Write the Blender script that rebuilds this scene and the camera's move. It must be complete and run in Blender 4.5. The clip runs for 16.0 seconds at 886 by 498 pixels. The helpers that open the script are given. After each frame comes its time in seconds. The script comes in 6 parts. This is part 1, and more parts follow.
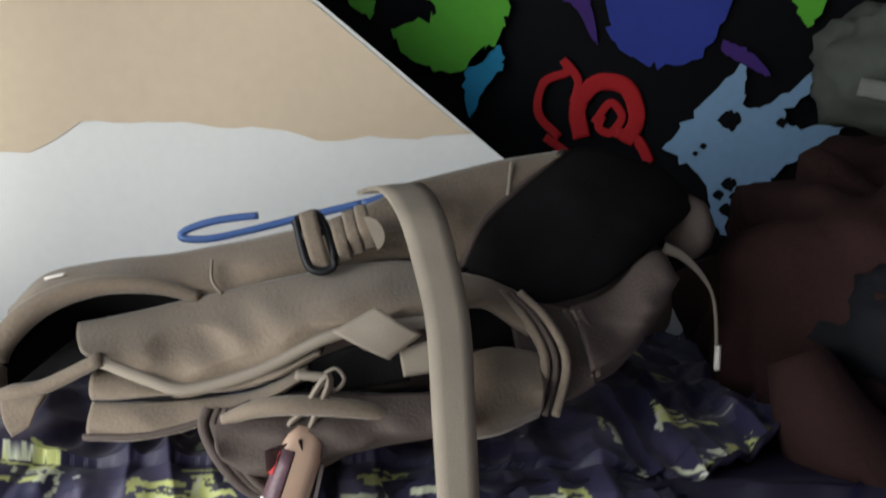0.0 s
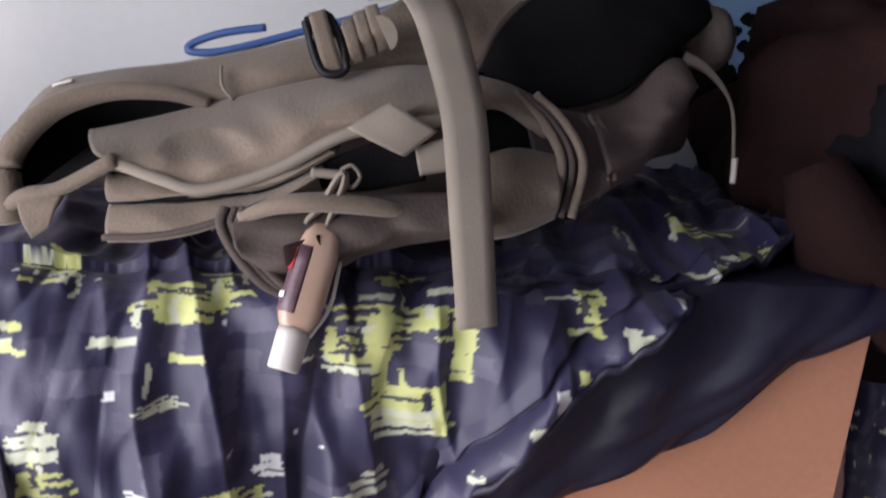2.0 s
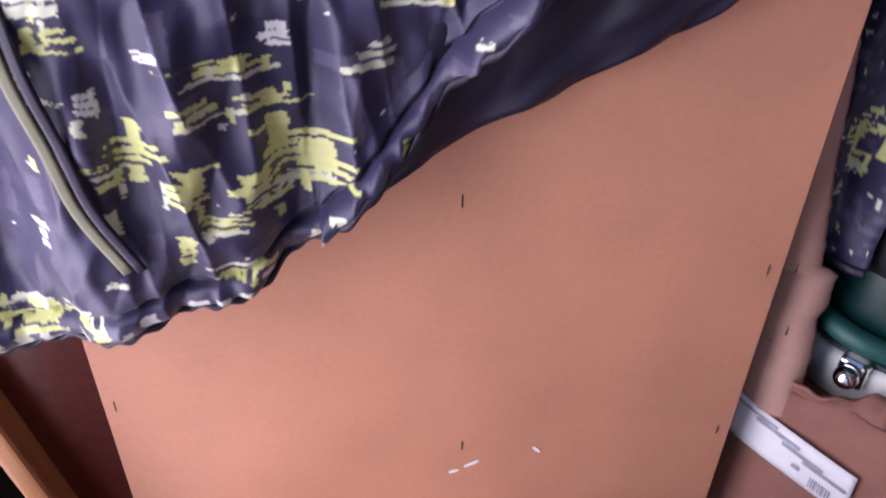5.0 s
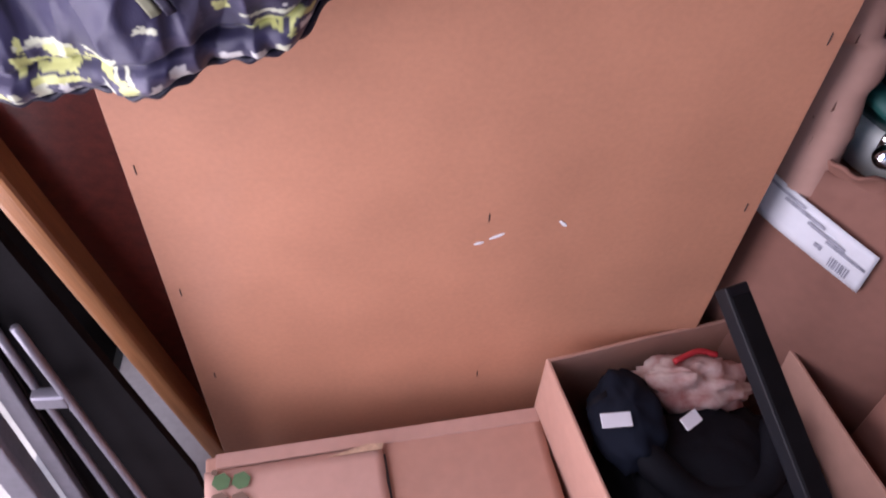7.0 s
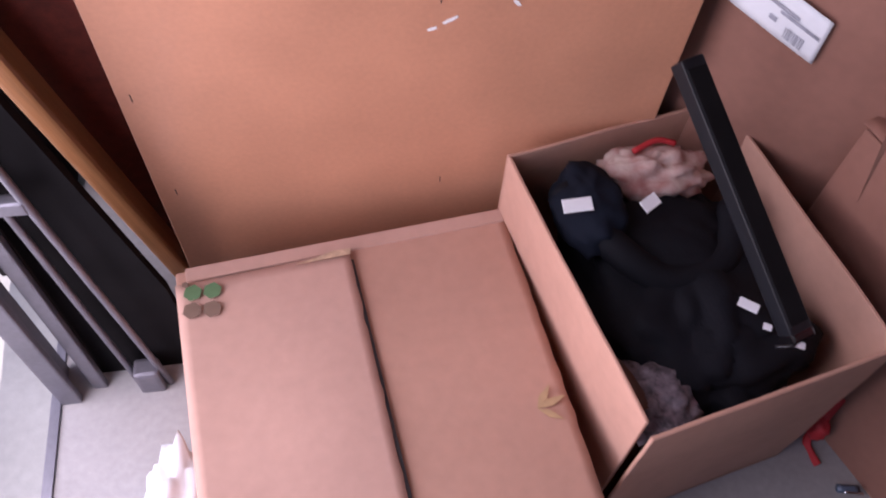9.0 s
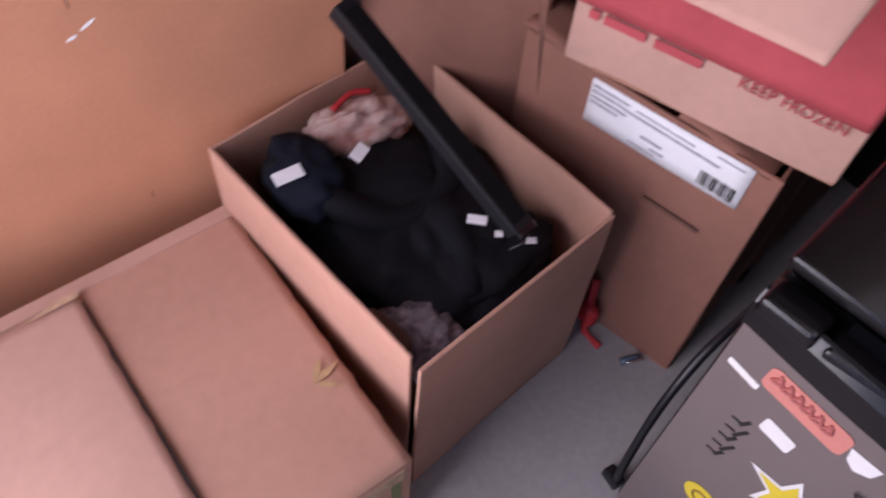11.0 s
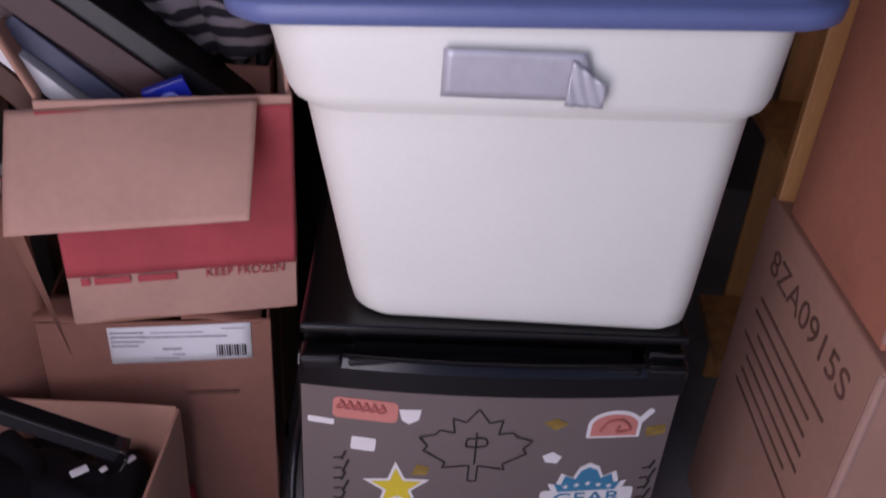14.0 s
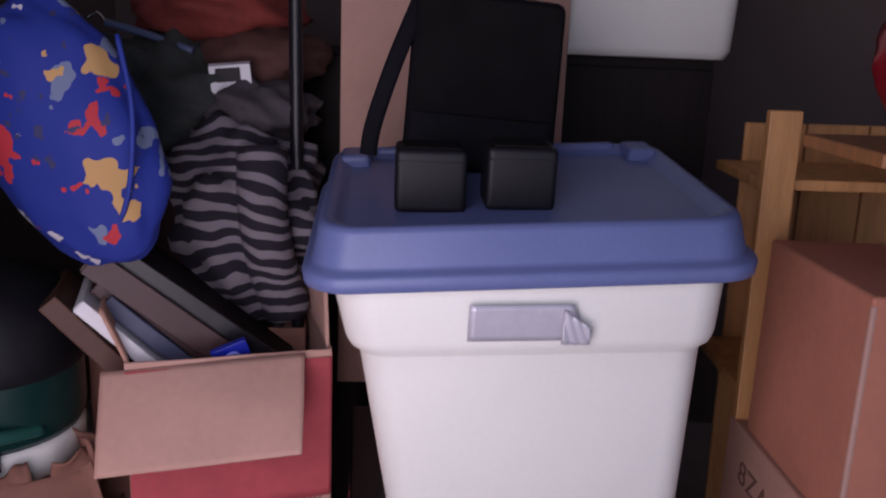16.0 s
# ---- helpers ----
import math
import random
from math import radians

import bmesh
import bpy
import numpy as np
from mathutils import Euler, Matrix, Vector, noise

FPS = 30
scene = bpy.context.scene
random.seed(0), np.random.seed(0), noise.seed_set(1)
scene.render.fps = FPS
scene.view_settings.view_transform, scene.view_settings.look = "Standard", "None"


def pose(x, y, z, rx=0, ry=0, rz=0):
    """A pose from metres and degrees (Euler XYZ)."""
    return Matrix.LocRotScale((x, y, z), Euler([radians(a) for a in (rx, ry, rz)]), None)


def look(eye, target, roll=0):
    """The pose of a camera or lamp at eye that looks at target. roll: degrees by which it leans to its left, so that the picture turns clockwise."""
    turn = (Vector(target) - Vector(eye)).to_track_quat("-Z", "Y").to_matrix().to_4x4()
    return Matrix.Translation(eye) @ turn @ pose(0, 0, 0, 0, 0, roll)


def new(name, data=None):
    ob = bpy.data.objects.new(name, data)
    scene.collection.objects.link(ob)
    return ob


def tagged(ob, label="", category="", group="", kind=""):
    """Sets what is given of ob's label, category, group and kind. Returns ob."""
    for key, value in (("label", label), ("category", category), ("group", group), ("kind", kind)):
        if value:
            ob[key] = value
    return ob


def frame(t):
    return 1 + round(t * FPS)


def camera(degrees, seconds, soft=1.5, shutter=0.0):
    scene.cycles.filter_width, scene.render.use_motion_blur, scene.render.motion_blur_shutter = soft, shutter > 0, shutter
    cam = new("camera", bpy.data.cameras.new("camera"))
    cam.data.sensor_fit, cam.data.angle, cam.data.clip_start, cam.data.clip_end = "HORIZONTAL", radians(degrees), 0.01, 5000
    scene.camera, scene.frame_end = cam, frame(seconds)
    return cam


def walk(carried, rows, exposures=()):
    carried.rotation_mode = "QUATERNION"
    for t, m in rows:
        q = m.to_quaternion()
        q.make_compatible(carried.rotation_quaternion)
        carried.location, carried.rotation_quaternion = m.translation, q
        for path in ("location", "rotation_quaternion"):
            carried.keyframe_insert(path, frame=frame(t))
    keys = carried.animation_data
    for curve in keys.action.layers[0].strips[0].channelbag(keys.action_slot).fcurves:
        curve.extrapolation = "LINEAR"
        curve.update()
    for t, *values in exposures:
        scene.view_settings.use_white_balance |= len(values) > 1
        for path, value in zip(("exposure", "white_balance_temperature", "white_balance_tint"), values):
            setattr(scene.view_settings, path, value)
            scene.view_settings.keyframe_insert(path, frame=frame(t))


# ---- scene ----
cam = camera(55.9, 16.0, soft=1.9, shutter=0.4)
PATH = [
    (0, (0.027, 0.457, 1.44), (0.197, 2.419, 1.093), 2.3),
    (0.5, (0.032, 0.462, 1.42), (0.186, 2.404, 0.969), 1.7),
    (1, (0.029, 0.457, 1.415), (0.174, 2.39, 0.924), 1.6),
    (1.5, (0.029, 0.455, 1.408), (0.178, 2.375, 0.871), 1.7),
    (2, (0.022, 0.45, 1.387), (0.182, 2.344, 0.767), 1.8),
    (2.5, (0.015, 0.439, 1.366), (0.176, 2.312, 0.682), 1.8),
    (3, (0.016, 0.431, 1.352), (0.173, 2.282, 0.613), 1.6),
    (3.5, (0.014, 0.432, 1.331), (0.161, 2.241, 0.492), 1.5),
    (4, (0.015, 0.433, 1.303), (0.15, 2.182, 0.343), 1.5),
    (4.5, (0.015, 0.43, 1.283), (0.136, 2.13, 0.237), 1.3),
    (5, (0.017, 0.405, 1.272), (0.164, 2.042, 0.132), 1.1),
    (7.5, (-0.038, 0.423, 1.222), (0.134, 1.644, -0.353), 4.5),
    (8, (-0.04, 0.407, 1.21), (0.138, 1.564, -0.412), 4.5),
    (10.5, (0.033, 0.286, 1.142), (0.497, 1.208, -0.571), 6.2),
    (11, (0.058, 0.288, 1.152), (0.698, 1.2, -0.509), 5.7),
    (11.5, (0.078, 0.287, 1.17), (1.018, 1.114, -0.389), 4.5),
    (12, (-0.003, 0.248, 1.194), (1.226, 0.855, -0.262), 4.1),
    (12.5, (-0.076, 0.225, 1.199), (1.315, 0.664, -0.169), 3.9),
    (13, (-0.123, 0.21, 1.201), (1.346, 0.532, -0.117), 4.4),
    (13.5, (-0.181, 0.18, 1.223), (1.371, 0.449, -0.01), 4.7),
    (14, (-0.307, 0.133, 1.255), (1.381, 0.414, 0.221), 4.5),
    (14.5, (-0.386, 0.124, 1.287), (1.396, 0.455, 0.44), 3.6),
    (15, (-0.459, 0.13, 1.315), (1.379, 0.497, 0.615), 2.2),
    (15.5, (-0.536, 0.161, 1.334), (1.342, 0.498, 0.735), 1.2),
    (16, (-0.569, 0.174, 1.329), (1.358, 0.436, 0.862), 2.3),
]
EXPOSURES = [(0.0, 0.32, 6550, 0), (2.0, 0.24, 6300, 13), (3.0, 0.24, 5850, 17), (4.0, 0.28, 5850, 18), (5.0, 0.26, 6000, 30), (7.5, 0.16, 6050, 29), (10.5, 0.24, 6200, 28), (12.0, -0.24, 6250, 22), (13.0, -0.58, 6150, 24), (14.0, -0.68, 6150, 30), (16.0, -0.62, 6250, 33)]
walk(cam, [(t, look(eye, target, roll)) for t, eye, target, roll in PATH], EXPOSURES)

# ---- light ----
world = bpy.data.worlds.new("sky")
scene.world = world
world.use_nodes = True
wn = world.node_tree
sky = wn.nodes.new("ShaderNodeTexSky")
sky.sky_type = 'NISHITA'
sky.sun_disc = False
sky.sun_elevation = radians(50)
sky.sun_rotation = radians(-5)
wn.links.new(sky.outputs[0], wn.nodes["Background"].inputs[0])
wn.nodes["Background"].inputs[1].default_value = 0.15
sun_data = bpy.data.lights.new("sun", 'SUN')
sun_data.energy, sun_data.angle, sun_data.color = 4.0, radians(0.5), (1.0, 0.95, 0.88)
sun = new("sun", sun_data)
sun.matrix_world = look((-1.2, 6.0, 7.5), (-0.9, 0.0, 0.0))
# daylight in the doorway
door_data = bpy.data.lights.new("doorway_daylight", 'AREA')
door_data.shape, door_data.size, door_data.size_y = 'RECTANGLE', 0.8, 1.6
door_data.energy, door_data.color = 22.0, (1.0, 0.96, 0.95)
door_light = new("doorway_daylight", door_data)
door_light.matrix_world = look((-0.64, 0.58, 0.93), (0.40, 0.68, 0.80))


# ---- materials ----
def material(name, color, rough=0.6, metal=0.0, vary=0.25, scale=6.0, fine=80.0, bump=0.2, dark=None, sheen=0.0, coat=0.0, stretch=(1, 1, 1), bump_fine=True, spec=0.5):
    """A surface with large stains and fine grain in its colour, and a fine relief."""
    m = bpy.data.materials.new(name)
    m.use_nodes = True
    nt = m.node_tree
    b = nt.nodes["Principled BSDF"]
    tc = nt.nodes.new("ShaderNodeTexCoord")
    mp = nt.nodes.new("ShaderNodeMapping")
    mp.inputs["Scale"].default_value = stretch
    nt.links.new(tc.outputs["Object"], mp.inputs[0])
    big = nt.nodes.new("ShaderNodeTexNoise")
    big.inputs["Scale"].default_value, big.inputs["Detail"].default_value = scale, 5
    small = nt.nodes.new("ShaderNodeTexNoise")
    small.inputs["Scale"].default_value, small.inputs["Detail"].default_value = fine, 4
    for n in (big, small):
        nt.links.new(mp.outputs[0], n.inputs["Vector"])
    add = nt.nodes.new("ShaderNodeMath")
    add.operation = 'MULTIPLY_ADD'
    nt.links.new(small.outputs[0], add.inputs[0])
    add.inputs[1].default_value = 0.45
    nt.links.new(big.outputs[0], add.inputs[2])
    ramp = nt.nodes.new("ShaderNodeValToRGB")
    d = dark or tuple(c * (1 - vary) for c in color)
    ramp.color_ramp.elements[0].position, ramp.color_ramp.elements[1].position = 0.45, 0.98
    ramp.color_ramp.elements[0].color, ramp.color_ramp.elements[1].color = (*d, 1), (*[min(1, c * (1 + vary * 0.4)) for c in color], 1)
    nt.links.new(add.outputs[0], ramp.inputs[0])
    nt.links.new(ramp.outputs[0], b.inputs["Base Color"])
    b.inputs["Roughness"].default_value, b.inputs["Metallic"].default_value = rough, metal
    b.inputs["Specular IOR Level"].default_value = spec
    b.inputs["Sheen Weight"].default_value, b.inputs["Coat Weight"].default_value = sheen, coat
    if bump:
        bp = nt.nodes.new("ShaderNodeBump")
        bp.inputs["Strength"].default_value, bp.inputs["Distance"].default_value = bump, 0.002
        nt.links.new(small.outputs[0] if bump_fine else add.outputs[0], bp.inputs["Height"])
        nt.links.new(bp.outputs[0], b.inputs["Normal"])
    return m


def plain(name, color, rough=0.5, metal=0.0, emit=0.0):
    m = bpy.data.materials.new(name)
    m.use_nodes = True
    b = m.node_tree.nodes["Principled BSDF"]
    b.inputs["Base Color"].default_value = (*color, 1)
    b.inputs["Roughness"].default_value, b.inputs["Metallic"].default_value = rough, metal
    return m


CARD = (0.45, 0.245, 0.180)
M_card = material("cardboard", CARD, 0.85, vary=0.16, scale=5, fine=60, bump=0.12)
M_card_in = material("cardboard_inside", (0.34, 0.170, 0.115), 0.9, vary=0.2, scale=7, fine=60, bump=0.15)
M_card_pale = material("cardboard_pale", (0.47, 0.278, 0.222), 0.85, vary=0.14, scale=6, fine=70, bump=0.12)
M_card_edge = material("cardboard_edge", (0.50, 0.33, 0.22), 0.9, vary=0.35, scale=90, fine=300, bump=0.3)
# brown card, its colour lowered for the shade around the second carton
M_card_brown_shaded = material("cardboard_brown_shaded", (0.25, 0.112, 0.080), 0.85, vary=0.18, scale=5, fine=60, bump=0.12)
M_hard = material("hardboard", (0.53, 0.248, 0.150), 0.50, vary=0.18, scale=7.0, fine=160, bump=0.08, coat=0.1)
M_hard_edge = material("hardboard_edge", (0.24, 0.12, 0.06), 0.8)
M_cherry = material("cherry_veneer", (0.10, 0.018, 0.012), 0.35, vary=0.5, scale=9, fine=60, bump=0.05, stretch=(8, 8, 0.6), coat=0.2)
M_pine = material("pine", (0.66, 0.33, 0.12), 0.5, vary=0.35, scale=5, fine=50, bump=0.08, stretch=(7, 7, 0.5))
M_oak_strip = material("orange_wood", (0.44, 0.19, 0.075), 0.4, vary=0.4, scale=6, fine=60, bump=0.08, stretch=(9, 9, 0.6), coat=0.2)
M_darkwood = material("black_brown_wood", (0.011, 0.0065, 0.006), 0.6, spec=0.2, vary=0.6, scale=7, fine=60, bump=0.1, stretch=(9, 9, 0.5))
M_concrete = material("concrete_floor", (0.36, 0.34, 0.34), 0.85, vary=0.25, scale=4, fine=90, bump=0.25)
M_ground = material("pale_gravel_ground", (0.50, 0.48, 0.45), 0.9, vary=0.25, scale=3, fine=60, bump=0.5)
M_wall = material("painted_wall", (0.15, 0.115, 0.11), 0.7, vary=0.15, scale=3, fine=120, bump=0.08)
M_ceiling = material("ceiling_board", (0.45, 0.43, 0.42), 0.8, vary=0.12)
M_steel = material("galvanised_rail", (0.20, 0.19, 0.22), 0.45, metal=0.6, vary=0.25, scale=9, fine=120, bump=0.08)
M_blackmetal = material("black_paint", (0.008, 0.007, 0.011), 0.4, vary=0.3)
M_black = material("fridge_black", (0.006, 0.005, 0.006), 0.2, vary=0.3, scale=12, fine=300, bump=0.05)
M_blackplastic = material("matt_black_plastic", (0.007, 0.007, 0.010), 0.5, spec=0.3, vary=0.3, scale=12, fine=200, bump=0.1)
M_door = material("fridge_grey", (0.165, 0.130, 0.125), 0.42, metal=0.15, vary=0.10, scale=5, fine=200, bump=0.03)
M_tote = material("white_tote_plastic", (0.76, 0.77, 0.72), 0.42, vary=0.05, scale=5, fine=160, bump=0.06)
M_lid = material("blue_lid_plastic", (0.115, 0.150, 0.33), 0.40, vary=0.15, scale=6, fine=160, bump=0.08)
M_tape = material("silver_tape", (0.50, 0.50, 0.56), 0.30, metal=0.2, vary=0.15, scale=20, fine=90, bump=0.2)
M_tan = material("tan_canvas", (0.170, 0.128, 0.097), 0.9, vary=0.34, scale=12, fine=420, bump=0.35, sheen=0.2)
M_tan_pale = material("tan_webbing", (0.215, 0.180, 0.148), 0.85, vary=0.15, scale=20, fine=700, bump=0.15, stretch=(1, 3, 1))
M_tan_dark = material("taupe_canvas", (0.075, 0.054, 0.049), 0.9, vary=0.35, scale=12, fine=420, bump=0.35)
# black mesh; also the colour of shade painted into gaps
M_mesh_and_shade = material("black_mesh_and_shade", (0.008, 0.007, 0.008), 0.9, spec=0.1, vary=0.4, scale=20, fine=600, bump=0.4)
M_cloth_black = material("black_cloth", (0.004, 0.004, 0.007), 0.8, spec=0.2, vary=0.4, scale=9, fine=300, bump=0.3)
M_lining = material("navy_lining", (0.013, 0.011, 0.028), 0.5, spec=0.4, vary=0.35, scale=8, fine=250, bump=0.12)
M_maroon = material("dark_maroon_cloth", (0.026, 0.011, 0.011), 0.95, spec=0.15, vary=0.5, scale=9, fine=300, bump=0.4)
M_white_board = material("white_painted_board", (0.78, 0.77, 0.78), 0.7, vary=0.06, scale=4, fine=90, bump=0.06)
M_beige = material("beige_paint", (0.66, 0.53, 0.40), 0.7, vary=0.10, scale=3, fine=60, bump=0.06)
M_paper = material("white_paper", (0.72, 0.72, 0.75), 0.7, vary=0.08, scale=8, fine=90, bump=0.05)
M_ink = plain("dark_ink", (0.018, 0.014, 0.016), 0.7)
M_grey_print = material("grey_print", (0.34, 0.34, 0.39), 0.7, vary=0.5, scale=60, fine=200, bump=0.0)
M_ink_brown = material("brown_ink", (0.15, 0.07, 0.05), 0.85, vary=0.4, scale=30, fine=120, bump=0.0)
M_red_print = material("red_print", (0.42, 0.065, 0.075), 0.8, vary=0.22, scale=9, fine=60, bump=0.1)
M_red = material("red_cloth", (0.45, 0.02, 0.025), 0.7, vary=0.3)
M_blue_wire = material("blue_plastic_wire", (0.06, 0.12, 0.33), 0.35, vary=0.1)
M_chrome = plain("chrome", (0.8, 0.8, 0.82), 0.12, 1.0)
M_clear = plain("milky_cap", (0.55, 0.51, 0.48), 0.3)
M_peach = material("peach_gel", (0.46, 0.31, 0.235), 0.25, vary=0.12, coat=0.4)
M_teal = material("teal_plastic", (0.003, 0.030, 0.027), 0.3, vary=0.2)


# ---- building blocks ----
def thing(name, label, category, m=None, group="", kind=""):
    ob = new(name)
    ob.empty_display_size = 0.05
    if m is not None:
        ob.matrix_world = m
    return tagged(ob, label, category, group, kind)


def part(name, bm, mat, parent=None, label="", m=None, smooth=False):
    """Links a bmesh as one mesh object under a thing or a part."""
    me = bpy.data.meshes.new(name)
    bmesh.ops.recalc_face_normals(bm, faces=bm.faces)
    if smooth:
        for f in bm.faces:
            f.smooth = True
    bm.to_mesh(me)
    bm.free()
    for one in (mat if isinstance(mat, (list, tuple)) else [mat]):
        me.materials.append(one)
    ob = new(name, me)
    if parent is not None:
        ob.parent = parent
    if m is not None:
        ob.matrix_local = m
    if label:
        tagged(ob, label)
    return ob


def block(sx, sy, sz, at=(0, 0, 0), bevel=0.003, seg=2, rot=None, bm=None):
    """A bevelled block, its base's centre at 'at'."""
    out = bm or bmesh.new()
    made = bmesh.ops.create_cube(out, size=1.0)["verts"]
    m = Matrix.Translation(at) @ (rot or Matrix()) @ Matrix.Translation((0, 0, sz / 2)) @ Matrix.Diagonal((sx, sy, sz, 1))
    bmesh.ops.transform(out, matrix=m, verts=made)
    if bevel:
        edges = list({e for v in made for e in v.link_edges})
        bmesh.ops.bevel(out, geom=edges, offset=bevel, segments=seg, affect='EDGES', profile=0.6)
    return out


def roughen(bm, amount, scale, seed=0.0):
    for v in bm.verts:
        v.co += Vector(noise.noise_vector((v.co + Vector((seed, seed * 2, seed))) * scale)) * amount
    return bm


def sheet(fn, nu, nv, thick=0.0, uv=None):
    """A grid surface: fn(u, v) gives a place for u, v in 0..1. thick: thickness along the normal."""
    bm = bmesh.new()
    grid = [[bm.verts.new(fn(i / nu, j / nv)) for i in range(nu + 1)] for j in range(nv + 1)]
    layer = bm.loops.layers.uv.new("UVMap")
    for j in range(nv):
        for i in range(nu):
            f = bm.faces.new((grid[j][i], grid[j][i + 1], grid[j + 1][i + 1], grid[j + 1][i]))
            f.smooth = True
            for lp, (a, c) in zip(f.loops, ((i, j), (i + 1, j), (i + 1, j + 1), (i, j + 1))):
                lp[layer].uv = uv(a / nu, c / nv) if uv else (a / nu, c / nv)
    if thick:
        bmesh.ops.recalc_face_normals(bm, faces=bm.faces)
        bmesh.ops.solidify(bm, geom=list(bm.faces), thickness=thick)
    return bm


def smooth_path(points, n):
    """Points along a smooth curve through the given ones."""
    p = [Vector(q) for q in points]
    p = [p[0] * 2 - p[1]] + p + [p[-1] * 2 - p[-2]]
    out = []
    for i in range(1, len(p) - 2):
        for k in range(n):
            t = k / n
            a, b, c, d = p[i - 1:i + 3]
            out.append(0.5 * ((2 * b) + (c - a) * t + (2 * a - 5 * b + 4 * c - d) * t * t + (3 * b - a - 3 * c + d) * t ** 3))
    out.append(p[-2])
    return out


def tube(points, r, n=8, sides=8, ends=True, taper=None):
    """A round tube along a smooth curve."""
    path = smooth_path(points, n)
    bm = bmesh.new()
    rings = []
    up = Vector((0.13, 0.37, 0.92))
    for i, q in enumerate(path):
        t = (path[min(i + 1, len(path) - 1)] - path[max(i - 1, 0)]).normalized()
        a = t.cross(up)
        if a.length < 1e-4:
            a = t.cross(Vector((1, 0, 0)))
        a.normalize()
        b = t.cross(a)
        rr = r if taper is None else r * taper(i / (len(path) - 1))
        rings.append([bm.verts.new(q + rr * (math.cos(w) * a + math.sin(w) * b)) for w in (2 * math.pi * k / sides for k in range(sides))])
    for s, e in zip(rings, rings[1:]):
        for k in range(sides):
            bm.faces.new((s[k], s[(k + 1) % sides], e[(k + 1) % sides], e[k])).smooth = True
    if ends:
        bm.faces.new(rings[0]), bm.faces.new(rings[-1])
    return bm


def ribbon(points, width, thick, across, n=8, wave=0.0):
    """A flat strap along a smooth curve; across(t) gives the direction of its width."""
    path = smooth_path(points, n)
    bm = bmesh.new()
    rings = []
    for i, q in enumerate(path):
        t = (path[min(i + 1, len(path) - 1)] - path[max(i - 1, 0)]).normalized()
        a = Vector(across(i / (len(path) - 1)))
        a = (a - t * a.dot(t)).normalized()
        b = t.cross(a)
        w = width(i / (len(path) - 1)) if callable(width) else width
        q = q + b * wave * math.sin(i * 0.9)
        rings.append([bm.verts.new(q + a * w / 2 * s + b * thick / 2 * k) for s, k in ((-1, -1), (-0.4, -1.15), (0.4, -1.15), (1, -1), (1, 1), (0.4, 1.15), (-0.4, 1.15), (-1, 1))])
    for s, e in zip(rings, rings[1:]):
        for k in range(8):
            bm.faces.new((s[k], s[(k + 1) % 8], e[(k + 1) % 8], e[k])).smooth = k in (0, 1, 2, 4, 5, 6)
    bm.faces.new(rings[0]), bm.faces.new(rings[-1])
    return bm


def plate(outline, thick, bm=None, z=0.0):
    """A flat plate from an outline in the xy plane."""
    bm = bm or bmesh.new()
    low = [bm.verts.new((x, y, z)) for x, y in outline]
    top = [bm.verts.new((x, y, z + thick)) for x, y in outline]
    bm.faces.new(top)
    bm.faces.new(list(reversed(low)))
    for i in range(len(outline)):
        j = (i + 1) % len(outline)
        bm.faces.new((low[i], low[j], top[j], top[i]))
    return bm


def lettering(name, text, size, mat, parent, m, label="", squash=1.0, depth=0.0004):
    cu = bpy.data.curves.new(name, 'FONT')
    cu.body, cu.size, cu.extrude = text, size, depth
    cu.align_x, cu.align_y = 'CENTER', 'CENTER'
    tmp = bpy.data.objects.new(name, cu)
    dep = bpy.context.evaluated_depsgraph_get()
    me = bpy.data.meshes.new_from_object(tmp.evaluated_get(dep))
    bpy.data.objects.remove(tmp)
    me.materials.clear()
    me.materials.append(mat)
    ob = new(name, me)
    ob.parent = parent
    ob.matrix_local = m @ Matrix.Diagonal((squash, 1, 1, 1))
    if label:
        tagged(ob, label)
    return ob


def soft_cloth(center, size, seed, lumps=0.25, freq=2.5, nu=40, nv=24, flat=0.0, rot=None, fold=0.0):
    """A crumpled heap of cloth: a deformed closed form with folds."""
    bm = bmesh.new()
    bmesh.ops.create_uvsphere(bm, u_segments=nu, v_segments=nv, radius=1.0)
    for v in bm.verts:
        p = v.co.copy()
        q = p * freq + Vector((seed, seed * 1.7, seed * 0.3))
        k = 1 + lumps * (noise.noise(q) + 0.5 * noise.noise(q * 2.3)) + fold * (abs(noise.noise(q * 1.4 + Vector((9, 0, 0)))) - 0.3)
        v.co = p * k
        if v.co.z < -flat and flat:
            v.co.z = -flat + (v.co.z + flat) * 0.1
    m = Matrix.Translation(center) @ (rot or Matrix()) @ Matrix.Diagonal((*[s / 2 for s in size], 1))
    bmesh.ops.transform(bm, matrix=m, verts=bm.verts)
    layer = bm.loops.layers.uv.new("UVMap")
    for f in bm.faces:
        for lp in f.loops:
            lp[layer].uv = (lp.vert.co.x, lp.vert.co.z + lp.vert.co.y)
    return bm

# ---- setting ----
def slab(name, lo, hi, mat, label, category, bevel=0.0):
    s = [b - a for a, b in zip(lo, hi)]
    ob = part(name, block(*s, at=((lo[0] + hi[0]) / 2, (lo[1] + hi[1]) / 2, lo[2]), bevel=bevel), mat)
    return tagged(ob, label, category, kind="structure")


